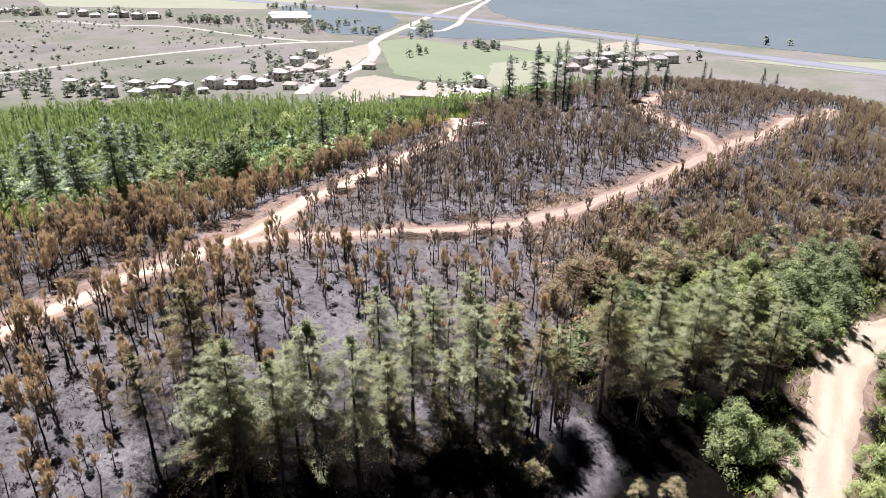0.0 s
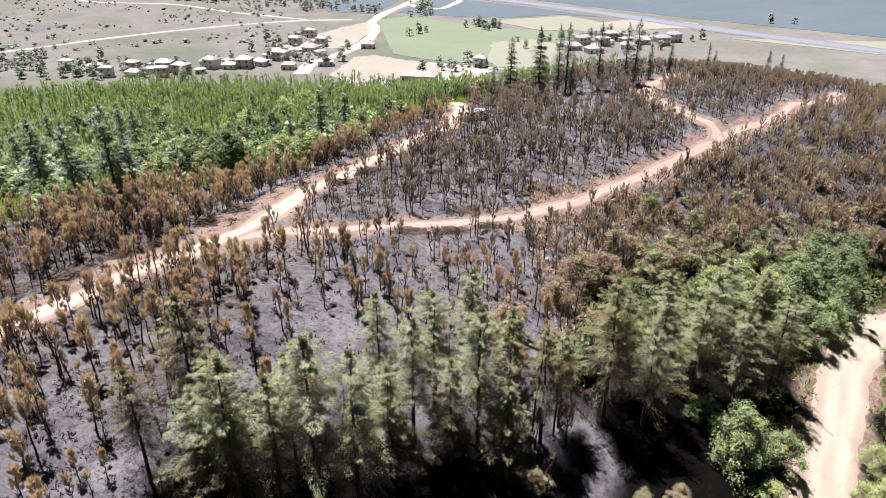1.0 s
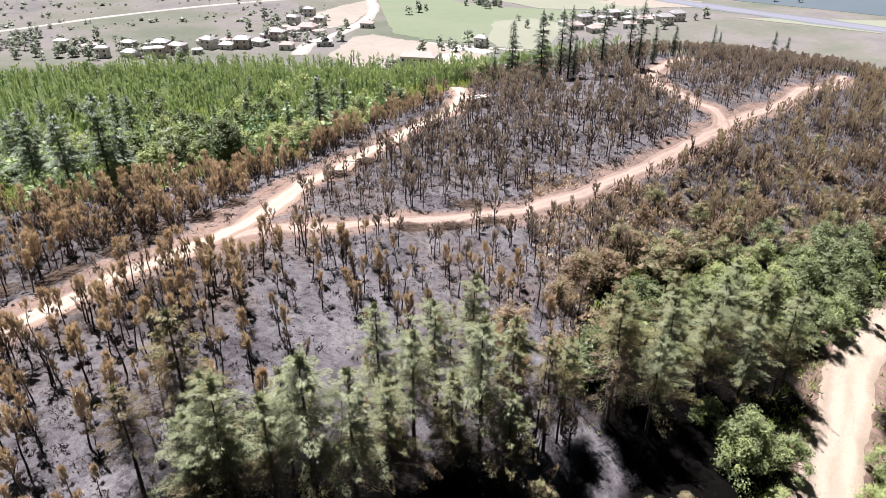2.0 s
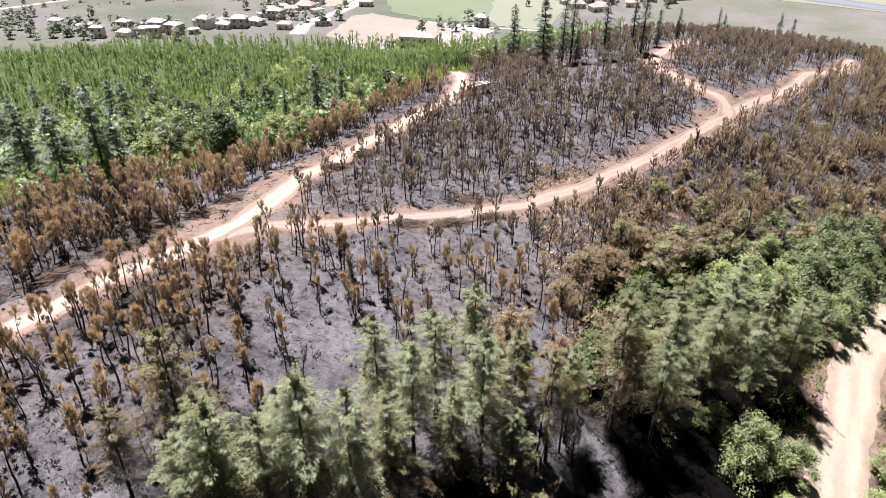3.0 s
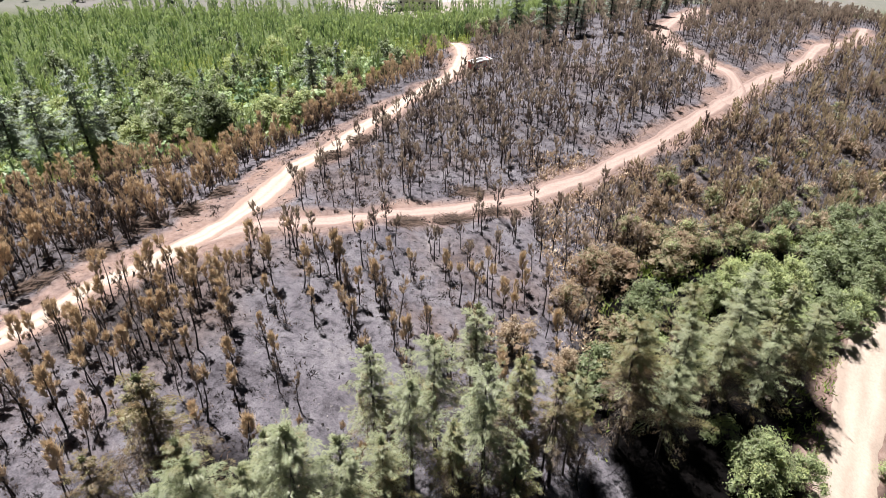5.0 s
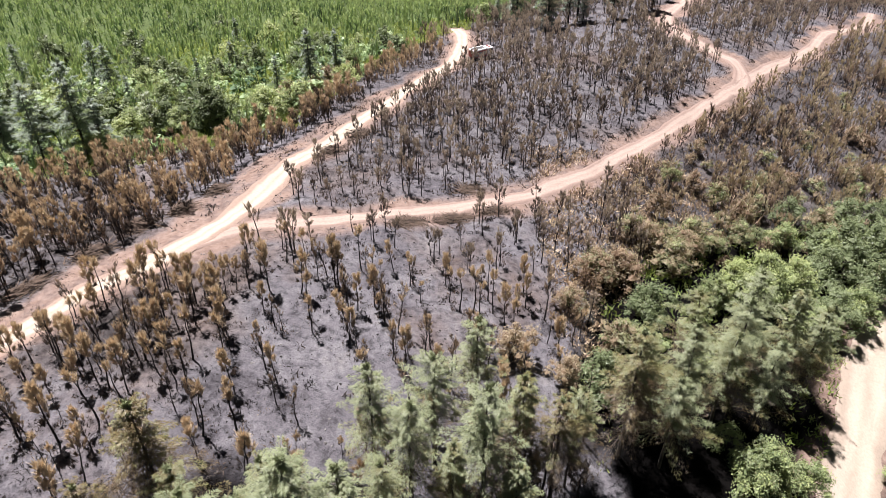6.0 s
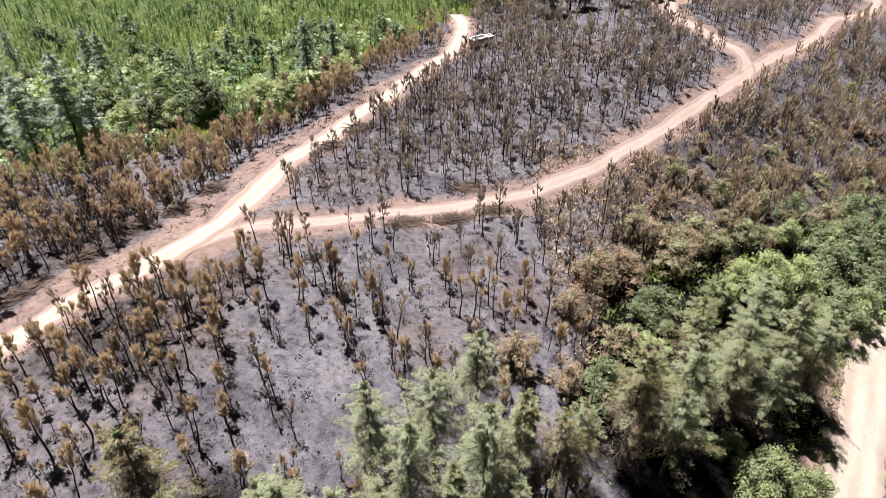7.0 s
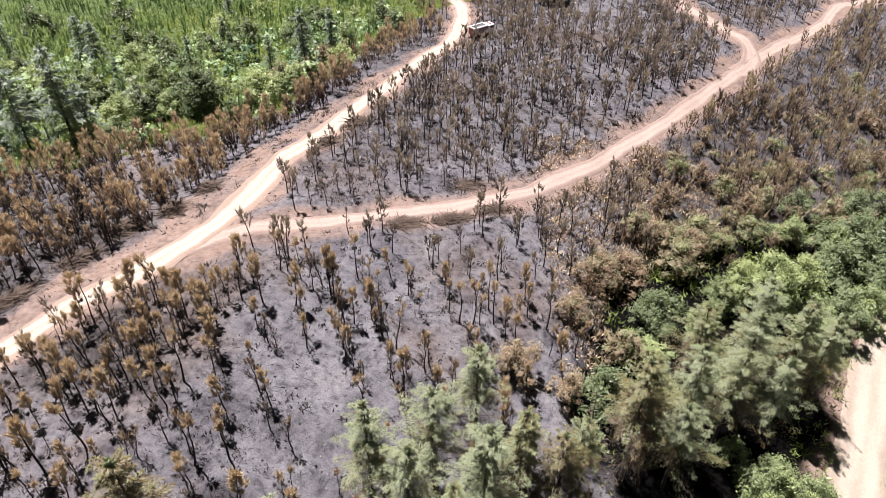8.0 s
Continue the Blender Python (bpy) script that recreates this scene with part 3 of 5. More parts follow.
def pine_rows(x0, x1, y0, y1, row, gap, seed, lean=0.12):
    """Planted rows of trees, uneven, running up the slope."""
    rng = np.random.default_rng(seed)
    out = []
    for i in range(int((x1 - x0) / row) + 30):
        xs = x0 - 25 + i * row
        ys = np.arange(y0, y1, gap)
        x = xs + (ys - y0) * lean + rng.normal(0, 0.6, len(ys)) + 1.2 * np.sin(ys * 0.05)
        y = ys + rng.normal(0, 0.6, len(ys)) + rng.uniform(0, gap)
        keep = (x > x0) & (x < x1)
        out.append(np.stack((x[keep], y[keep]), 1))
    return np.concatenate(out)


def clearing(x, y):
    """How thin the stand is: 1 where nothing grows."""
    thin = 0.30 + 0.22 * np.sin(x * 0.11 + 0.7 * np.sin(y * 0.07)) * np.sin(y * 0.09 + 1.0)
    thin = thin + 0.04 * (1 - smooth01((y - 84) / 20))
    thin += 0.35 * np.exp(-(((x + 10) / 9) ** 2 + ((y - 84) / 6) ** 2))
    thin += 0.5 * np.exp(-(((x - 22) / 7) ** 2 + ((y - 107) / 6) ** 2))
    thin -= 0.5 * np.exp(-(((x - 1) / 7) ** 2 + ((y - 75) / 8) ** 2))
    thin -= 0.22 * smooth01((y - 125) / 40) + 0.30 * smooth01((x - 35) / 20) + 0.22 * smooth01((x + 0.62 * y - 22) / -10) * (y > 76) + 0.30 * smooth01((-x - 18) / 8) * smooth01((y - 58) / 6)
    thin += 0.7 * np.exp(-(((x - 32) / 9) ** 2 + ((y - 181) / 16) ** 2))
    return thin


spots = pine_rows(-85, 150, 38, 268, 2.2, 2.1, 3)
spots = spots[~((spots[:, 0] > -26) & (spots[:, 0] < 20) & (spots[:, 1] < np.interp(spots[:, 0], [p[0] for p in SECOND], [p[1] for p in SECOND])))]
rows_near = pine_rows(-26, 20, 38, 106, 4.2, 1.25, 4, -0.27)
rows_near = rows_near[rows_near[:, 1] < np.interp(rows_near[:, 0], [p[0] for p in SECOND], [p[1] for p in SECOND])]
above = line_points(RIDGE[4:13], 0.7)
thick = np.random.default_rng(15)
above = above + np.stack((-thick.uniform(4.5, 15, len(above)), thick.uniform(1.5, 8, len(above))), 1)
thick = np.random.default_rng(14)
beside = line_points(RIDGE[:6], 0.62)
beside = beside + np.stack((thick.uniform(3.2, 13, len(beside)), -thick.uniform(2.2, 8, len(beside))), 1)
spots = np.concatenate((spots, rows_near, beside, above))
wild = np.random.default_rng(13).normal(0, 1, spots.shape)
spots = spots + wild * np.where(spots[:, :1] > 28, 1.3, 0.35)
rng = np.random.default_rng(11)
ragged_gap = np.sin(spots[:, 0] * 0.23 + 2 * np.sin(spots[:, 1] * 0.11)) * np.sin(spots[:, 1] * 0.19 + 1.2 * np.sin(spots[:, 0] * 0.07)) > 0.62
spots = spots[~(ragged_gap & (rng.random(len(spots)) < 0.75))]
bare_patch = np.sin(spots[:, 0] * 0.31 + 1.4 * np.sin(spots[:, 1] * 0.17)) * np.sin(spots[:, 1] * 0.27 + 1.1 * np.sin(spots[:, 0] * 0.13)) > 0.2
spots = spots[~(bare_patch & (spots[:, 0] > 28) & (spots[:, 1] < 0.9 * spots[:, 0] + 96))]
keep = (burnt(spots[:, 0], spots[:, 1]) > rng.uniform(0.3, 0.7, len(spots))) & (rng.random(len(spots)) > clearing(spots[:, 0], spots[:, 1]))
spots = spots[keep]
spots = spots[off_track(spots[:, 0], spots[:, 1]) > rng.uniform(0.3, 2.0, len(spots)) + 0.6 * ((spots[:, 1] > 105) | (spots[:, 0] < -25))]
spots = spots[off_bank(spots[:, 0], spots[:, 1]) > rng.uniform(1.8, 3.2, len(spots))]
spots = spots[~((spots[:, 0] > -22) & (spots[:, 0] < 14) & (spots[:, 1] < 50))]
spots = spots[np.hypot(spots[:, 0] - 8.0, (spots[:, 1] - 161) / 1.6) > 4.5]
top_line = line_points(RIDGE[10:], 1.0)
to_top = np.sqrt(((spots[:, None] - top_line[None]) ** 2).sum(-1).min(1))
spots = spots[~((to_top < 6.0) & (spots[:, 1] < 172) & (rng.random(len(spots)) < 0.75))]
near_stand = (spots[:, 0] > -50) & (spots[:, 0] < 16) & (spots[:, 1] < 83)
near_spots, far_spots = spots[near_stand], spots[~near_stand]
order = np.argsort(near_spots[:, 1] + 0.15 * np.abs(near_spots[:, 0] + 15))
far_spots = np.concatenate((far_spots, near_spots[order[440:]]))
near_spots = near_spots[order[:440]]

LOOKS = (
    ("young burnt pine, black stem, scorched brown needles", 5, 3, 44, 0.50, 1.0, 0.02, 8),
    ("young burnt pine, bare black stem, small brown top", 3, 3, 24, 0.76, 0.9, -0.10, 5),
    ("fire-killed young pine, charred stem, few dark twigs", 6, 4, 16, 0.38, 0.45, -0.36, 8),
    ("scorched young pine with some yellowish green needles", 5, 3, 46, 0.52, 1.0, 0.18, 8),
    ("young burnt pine with a broad golden brown crown", 5, 4, 46, 0.50, 1.0, 0.12, 10))
protos = []
for k in range(10):
    label, whorls, per, blades, bare, full, green, char = LOOKS[k % 5]
    stem, crown = burnt_pine_parts(100 + k, 5.6, whorls, per, blades, 0.50, bare, full, green + 0.16, 4, 0.118, 0.135, True, 0.0, char)
    protos.append((label, stem.mesh("stem", CHAR, True), crown.mesh("crown", BURNT_NEEDLES)))
first = {}
near_z = land(near_spots[:, 0], near_spots[:, 1])
for (x, y), z in zip(near_spots, near_z):
    open_field = x > -25 and rng.random() < 0.45
    k = int(rng.choice((1, 2, 6, 7))) if open_field else int(rng.choice(10, p=[0.12, 0.10, 0.12, 0.05, 0.11] * 2))
    s = rng.uniform(0.5, 1.15) * (1.06 if x < -27 else 1.0)
    m = pose(x, y, z, rng.normal(0, 2.5), rng.normal(0, 2.5), rng.uniform(0, 360)) @ Matrix.Scale(s, 4)
    if k not in first:
        tree = first[k] = tagged(new("burnt_pine"), protos[k][0] + " on ash", "pine tree", "burnt pine plantation")
        part("trunk", protos[k][1], tree, "charred black stem")
        part("crown", protos[k][2], tree)
        tree.matrix_basis = m
        first[k, "s"] = s
    else:
        copy = copy_thing(first[k], m @ Matrix.Scale(1 / first[k, "s"], 4))


def stand(name, places, heights, kinds, mats, label, category, yaw_seed, tints=None):
    """Many trees beyond counting, joined: stems in one mesh, crowns in another under it."""
    rng = np.random.default_rng(yaw_seed)
    z = land(places[:, 0], places[:, 1])
    top = tagged(new(name), label, category, kind="stuff")
    for which, (pn, material) in enumerate((("stems", mats[0]), ("crowns", mats[1]))):
        V, F, T, count = [], [], [], 0
        turns = np.random.default_rng(yaw_seed).uniform(0, 6.283, len(places))
        pick = np.random.default_rng(yaw_seed + 1).integers(0, len(kinds), len(places))
        shade = np.random.default_rng(yaw_seed + 2).normal(0, 0.10, len(places)) if tints is None else tints
        for q, kind in enumerate(kinds):
            v, f, t = kind[which].arrays()
            sel = np.nonzero(pick == q)[0]
            if not len(sel):
                continue
            c, s, h = np.cos(turns[sel]), np.sin(turns[sel]), heights[sel]
            x = (v[None, :, 0] * c[:, None] - v[None, :, 1] * s[:, None]) * h[:, None] + places[sel, 0, None]
            y = (v[None, :, 0] * s[:, None] + v[None, :, 1] * c[:, None]) * h[:, None] + places[sel, 1, None]
            w = v[None, :, 2] * h[:, None] + z[sel, None]
            V.append(np.stack((x, y, w), -1).reshape(-1, 3))
            F.append((f[None] + (np.arange(len(sel)) * len(v))[:, None, None]).reshape(-1, 3) + count)
            T.append(np.clip(t[None] + shade[sel][:, None], 0, 1).ravel())
            count += len(sel) * len(v)
        ob = part(pn, mesh_of(pn, np.concatenate(V), np.concatenate(F), np.concatenate(T), material), top)
        tagged(ob, kind="stuff")
    return top


PINE_MIX = ((0.42, 1.0, 0.0), (0.5, 0.9, 0.02), (0.62, 1.0, -0.08), (0.35, 0.45, -0.2), (0.42, 1.0, 0.1), (0.48, 0.95, 0.02))
mid_kinds = [burnt_pine_parts(200 + k, 1.0, 4, 3, 18, 0.105, a, b, c, 3, 0.15, 0.17, False, 0.0, 3) for k, (a, b, c) in enumerate(PINE_MIX)]
far_kinds = [burnt_pine_parts(220 + k, 1.0, 4, 3, 8, 0.13, a - 0.04, b, c - 0.05, 3, 0.18, 0.28, False, 0.0, 2) for k, (a, b, c) in enumerate(PINE_MIX)]
far_h = rng.uniform(3.4, 5.8, len(far_spots)) * (1 - 0.16 * smooth01((far_spots[:, 1] - 140) / 30))
brushy = (far_spots[:, 0] < np.interp(far_spots[:, 1], [p[1] for p in RIDGE], [p[0] for p in RIDGE]) - 2) & (far_spots[:, 1] > 66) & (far_spots[:, 1] < 180)
below = (far_spots[:, 0] > 27) & (far_spots[:, 1] < np.interp(far_spots[:, 0], [p[0] for p in SECOND], [p[1] for p in SECOND]) - 1)
far_h[below] = rng.uniform(2.0, 5.6, int(below.sum()))
patch = np.sin(far_spots[:, 0] * 0.16 + 1.5 * np.sin(far_spots[:, 1] * 0.09)) * np.sin(far_spots[:, 1] * 0.13 + 0.5)
# last term pales the far trees: distance haze put into the tint
olive = 0.02 + np.random.default_rng(5).normal(0, 0.2, len(far_spots)) + 0.2 * smooth01((far_spots[:, 1] - 120) / 50)
olive[below] += np.random.default_rng(6).normal(-0.14, 0.17, int(below.sum())) + 0.16 * patch[below] + 0.2 * smooth01((np.interp(far_spots[below, 0], BELT_X, BELT_Y) + 16 - far_spots[below, 1]) / 14)
olive[brushy] += 0.02 + 0.24 * patch[brushy] + np.random.default_rng(8).normal(0, 0.12, int(brushy.sum())) + 0.2 * smooth01((0.55 - burnt(far_spots[brushy, 0], far_spots[brushy, 1] + 7)) / 0.5)
for nearer, kinds in ((True, mid_kinds), (False, far_kinds)):
    sel = ((far_spots[:, 1] < 120) == nearer) & ~brushy & ~below
    stand("burnt_pine_stand", far_spots[sel], far_h[sel], kinds, (CHAR, HILL_NEEDLES), "plantation of young burnt pines with scorched brown needles", "pine trees", 31 + nearer, olive[sel])
bushy_kinds = [burnt_pine_parts(240 + k, 1.0, 6, 3, 15, 0.14, (0.1, 0.14, 0.3, 0.1)[k], (1, 1, 0.55, 1)[k], (0.08, 0.26, -0.24, 0.14)[k], 3, 0.165, 0.21, False, 0.0, 3) for k in range(4)]
stand("bushy_pine_stand", far_spots[brushy], far_h[brushy] * np.random.default_rng(9).uniform(0.5, 1.0, int(brushy.sum())), bushy_kinds, (CHAR, BURNT_NEEDLES), "dense thicket of young scorched brown pines above the ridge track", "pine trees", 37, olive[brushy])
scrub_kinds = [burnt_pine_parts(245 + k, 1.0, 6, 3, 14, 0.12, (0.12, 0.2, 0.3, 0.15)[k], (1, 1, 0.6, 1)[k], (0.02, 0.18, -0.16, 0.1)[k], 3, 0.2, 0.22, False, 0.0, 3) for k in range(4)]
scrub_kinds += [burnt_pine_parts(250, 1.0, 5, 3, 12, 0.12, 0.08, 1.0, 0.1, 3, 0.28, 0.28, False), burnt_pine_parts(251, 1.0, 6, 4, 7, 0.10, 0.1, 0.3, -0.3, 3, 0.34, 0.22, False)]
stand("mixed_scrub_stand", far_spots[below], far_h[below], scrub_kinds, (CHAR, SCRUB_NEEDLES), "tangled stand of scorched olive and brown pines and scrub", "pine trees", 39, olive[below])

lr = np.random.default_rng(19)
low = np.stack((lr.uniform(24, 125, 2000), lr.uniform(84, 180, 2000)), 1)
low = low[(burnt(low[:, 0], low[:, 1]) > 0.15) & (low[:, 1] < np.interp(low[:, 0], [p[0] for p in SECOND], [p[1] for p in SECOND]) - 2.5)]
low = low[(off_track(low[:, 0], low[:, 1]) > 1.0)]
low_kinds = [burnt_pine_parts(260 + k, 1.0, 3, 4, 7, 0.24, 0.05, (1.0, 0.9, 0.5)[k], (0.12, 0.0, -0.15)[k], 3, 0.40, 0.30, False) for k in range(3)]
stand("scorched_scrub", low, lr.uniform(0.9, 2.6, len(low)), low_kinds, (CHAR, SCRUB_NEEDLES), "low scorched olive and brown scrub between the burnt pines", "scrub", 53, lr.normal(-0.1, 0.18, len(low)) + 0.2 * smooth01((np.interp(low[:, 0], BELT_X, BELT_Y) + 16 - low[:, 1]) / 14))

# green young pines down the unburnt slope
g_spots = pine_rows(-240, 60, 95, 412, 3.4, 3.1, 17, 0.25)
gr = np.random.default_rng(23)
g_spots = g_spots + gr.normal(0, 0.8, g_spots.shape)
keep = (burnt(g_spots[:, 0], g_spots[:, 1]) < gr.uniform(0.2, 0.6, len(g_spots))) & (gr.random(len(g_spots)) > 0.30) & (g_spots[:, 1] > np.interp(g_spots[:, 0], BURN_X, BURN_Y) - 6)
g_spots = g_spots[keep]
g_spots = g_spots[off_track(g_spots[:, 0], g_spots[:, 1]) > 0.8]
g_spots = g_spots[gr.random(len(g_spots)) > 0.7 * np.exp(-(((g_spots[:, 0] + 55) / 42) ** 2 + ((g_spots[:, 1] - 138) / 28) ** 2))]
g_spots = g_spots[gr.random(len(g_spots)) > np.where(g_spots[:, 1] < 185, 0.0, np.where(g_spots[:, 1] < 250, 0.3, 0.5))]
g_tint = 0.2 + 0.08 * (g_spots[:, 1] > 185) + gr.normal(0.02, 0.26, len(g_spots)) + 0.16 * np.sin(g_spots[:, 0] * 0.06) * np.sin(g_spots[:, 1] * 0.05)
g_high = gr.uniform(3.0, 5.6, len(g_spots)) * (1 + 0.15 * (g_spots[:, 1] > 185) + 0.12 * (g_spots[:, 1] > 250))
for nearer in (True, False):
    kinds = [burnt_pine_parts(300 + k, 1.0, 5 if nearer else 4, 3, 7 if nearer else 5, 0.14 if nearer else 0.17, 0.06, 1.0, -0.02, 3, 0.26, 0.26 if nearer else 0.34, False, 0.05) for k in range(4)]
    if nearer:
        kinds = kinds[:2] + [broad_parts(320 + k, 0.75, 0.55, 7, 100, 0.13, 0.5, 0.16, 0.12, False) for k in range(2)]
    sel = (g_spots[:, 1] < 185) == nearer
    stand("green_pine_stand", g_spots[sel], g_high[sel], kinds, (BARK, GREEN_NEEDLES), "unburnt young green pines covering the slope", "pine trees", 41 + nearer, g_tint[sel])


def cedar_parts(seed, height, radius, rows, per, blades, scorch_and_shade=0.25, open_low=0.08, size=0.5, pale=0.0, cone=0.62, slim=0.24, sparse=0.0):
    """A tall cedar or fir: straight trunk, tiers of spreading drooping boughs with flat sprays."""
    rng = np.random.default_rng(seed)
    trunk, boughs, limbs = Soup(), Soup(), Soup()
    t = np.linspace(0, 1, 8)
    axis = np.stack((rng.normal(0, 0.05, 8) * t * 2, rng.normal(0, 0.05, 8) * t * 2, t * height - 0.3 * (t == 0)), 1)
    trunk.add(*tube(axis, 0.015 * height * (1 - 0.92 * t) + 0.01, 8))
    ragged = rng.uniform(0.7, 1.25, 9)
    for k in range(rows):
        u = open_low + (0.985 - open_low) * (k + rng.uniform(0, 0.6)) / rows
        base = np.array([np.interp(u, t, axis[:, c]) for c in range(3)])
        reach = radius * ((1 - u) ** cone) * (0.5 + 0.5 * smooth01(u / 0.25)) * rng.uniform(0.75, 1.15) + 0.2
        turn = rng.uniform(0, 6.28)
        for j in range(per):
            thin = sparse * smooth01((0.5 - u) / 0.25)
            if rng.random() < 0.12 + thin:
                continue
            a = turn + j * 6.283 / per + rng.normal(0, 0.25)
            ln = reach * rng.uniform(0.6, 1.15) * ragged[int(a * 9 / 6.2832) % 9]
            out = np.array([math.cos(a), math.sin(a), 0])
            lat = np.array([-out[1], out[0], 0])
            rise, droop = rng.uniform(0.05, 0.35) + 0.5 * u, rng.uniform(0.25, 0.6)
            s = np.array([0, 0.5, 1.0])
            line = base + out * (s * ln)[:, None] + np.array([0, 0, 1.0]) * (ln * (rise * s - droop * s**2))[:, None]
            limbs.add(*tube(line, [0.05 * (1.1 - u), 0.03 * (1.1 - u), 0.008], 3))
            m = max(8, int(blades * (0.35 + ln / radius) * (1 - thin)))
            q = rng.uniform(0.06, 1.05, m) ** 0.8
            off = rng.uniform(-1, 1, m) * 0.42 * ln * (1.1 - q) * (0.3 + q)
            at = base + out * (q * ln)[:, None] + lat * off[:, None]
            at[:, 2] += ln * (rise * q - droop * q**2) - 0.12 * np.abs(off) + rng.normal(0, 0.07, m)
            way = out * 0.7 + lat * (np.sign(off) * rng.uniform(0.2, 0.9, m))[:, None] + rng.normal(0, 0.22, (m, 3)) + np.array([0, 0, -0.3])
            v, f = blades_of(at, way, size * rng.uniform(0.5, 1.6, m), size * slim, rng, 3.0)
            # lower boughs scorched brown, and darkened further for the shade down there
            burn = scorch_and_shade * smooth01((0.72 - u) / 0.5) * rng.uniform(0.5, 1.35)
            # tint darker towards the trunk: shade inside the crown put into it
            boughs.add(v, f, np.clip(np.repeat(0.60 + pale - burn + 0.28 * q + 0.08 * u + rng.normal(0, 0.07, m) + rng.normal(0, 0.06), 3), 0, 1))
    m = blades
    at = axis[-1] + rng.normal(0, 0.1, (m, 3)) - np.array([0, 0, 1.0]) * rng.uniform(0, 1.0, m)[:, None]
    v, f = blades_of(at, rng.normal(0, 0.5, (m, 3)) + np.array([0, 0, 0.6]), 0.4, 0.1, rng)
    boughs.add(v, f, 0.8)
    return trunk, boughs, limbs


def tree_kind(name, makers, mats, labels, category, group):
    """Returns plant(k, x, y, size, label): a tree of shape k at that place."""
    meshes = [(a.mesh("trunk", mats[0], True), b.mesh("crown", mats[1]), *(c.mesh("limb_wood", mats[0]) for c in more)) for a, b, *more in makers]

    def plant(k, x, y, size, label="", turn=None, sink=0.0, tall=1.0):
        tree = tagged(new(name), label or labels[k % len(labels)], category, group)
        part("trunk", meshes[k][0], tree)
        part("crown", meshes[k][1], tree)
        for boughs in meshes[k][2:]:
            tagged(part("limb_wood", boughs, tree), kind="stuff")
        z = float(land([x], [y])[0]) - sink
        tree.matrix_basis = pose(x, y, z, 0, 0, RNG.uniform(0, 360) if turn is None else turn) @ Matrix.Diagonal((size, size, size * tall, 1))
        return tree
    return plant


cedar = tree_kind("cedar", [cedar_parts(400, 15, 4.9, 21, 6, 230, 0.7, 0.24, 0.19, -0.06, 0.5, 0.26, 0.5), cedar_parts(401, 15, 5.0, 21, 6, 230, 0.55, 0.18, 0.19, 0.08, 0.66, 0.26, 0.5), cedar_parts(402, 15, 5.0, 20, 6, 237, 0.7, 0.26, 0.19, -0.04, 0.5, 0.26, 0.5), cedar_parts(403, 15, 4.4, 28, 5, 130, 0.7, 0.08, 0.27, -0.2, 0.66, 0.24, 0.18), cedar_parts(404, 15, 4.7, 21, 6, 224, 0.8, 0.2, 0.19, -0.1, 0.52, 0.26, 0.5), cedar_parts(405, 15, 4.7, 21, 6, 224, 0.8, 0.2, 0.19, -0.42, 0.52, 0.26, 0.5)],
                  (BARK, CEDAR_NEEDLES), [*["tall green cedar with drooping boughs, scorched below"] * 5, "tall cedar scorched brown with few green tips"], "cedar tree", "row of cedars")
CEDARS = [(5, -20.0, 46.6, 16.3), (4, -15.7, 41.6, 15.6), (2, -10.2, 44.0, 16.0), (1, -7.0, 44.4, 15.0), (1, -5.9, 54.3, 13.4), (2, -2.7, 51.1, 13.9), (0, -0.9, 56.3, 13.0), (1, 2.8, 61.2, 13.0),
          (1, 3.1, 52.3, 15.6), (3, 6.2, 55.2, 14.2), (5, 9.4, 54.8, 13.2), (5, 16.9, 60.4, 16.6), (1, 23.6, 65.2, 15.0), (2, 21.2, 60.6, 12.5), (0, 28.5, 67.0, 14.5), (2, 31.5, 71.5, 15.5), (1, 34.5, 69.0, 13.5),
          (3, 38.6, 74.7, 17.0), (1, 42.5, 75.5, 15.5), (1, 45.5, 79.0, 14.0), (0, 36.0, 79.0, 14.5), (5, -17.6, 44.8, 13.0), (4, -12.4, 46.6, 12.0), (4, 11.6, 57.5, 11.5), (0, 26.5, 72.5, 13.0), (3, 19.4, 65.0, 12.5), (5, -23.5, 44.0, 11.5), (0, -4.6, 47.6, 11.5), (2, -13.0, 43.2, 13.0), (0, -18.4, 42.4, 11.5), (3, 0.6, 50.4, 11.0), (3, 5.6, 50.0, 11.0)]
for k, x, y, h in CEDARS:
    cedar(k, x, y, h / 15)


def snag_parts(seed, height):
    """A dead tree: thin leaning bare stem with a few broken branches."""
    rng = np.random.default_rng(seed)
    wood, twigs = Soup(), Soup()
    t = np.linspace(0, 1, 7)
    axis = np.stack((0.04 * height * t + np.cumsum(rng.normal(0, 0.05, 7)), np.cumsum(rng.normal(0, 0.05, 7)), t * height - 0.3 * (t == 0)), 1)
    wood.add(*tube(axis, 0.011 * height * (1 - 0.85 * t), 6))
    for k in range(34):
        u = rng.uniform(0.25, 0.98)
        base = np.array([np.interp(u, t, axis[:, c]) for c in range(3)])
        a, ln = rng.uniform(0, 6.283), height * 0.14 * (1.15 - u) * rng.uniform(0.4, 1.3)
        out = np.array([math.cos(a), math.sin(a), 0])
        twigs.add(*tube([base, base + out * ln * 0.6 + np.array([0, 0, 0.1 * ln]), base + out * ln - np.array([0, 0, 0.15 * ln])], [0.03, 0.018, 0.006], 3), 0.2)
        m = 7
        at = base + out * ln * rng.uniform(0.4, 1.0, m)[:, None]
        v, f = blades_of(at, rng.normal(0, 0.6, (m, 3)) + out, 0.35, 0.03, rng)
        twigs.add(v, f, 0.3)
    return wood, twigs


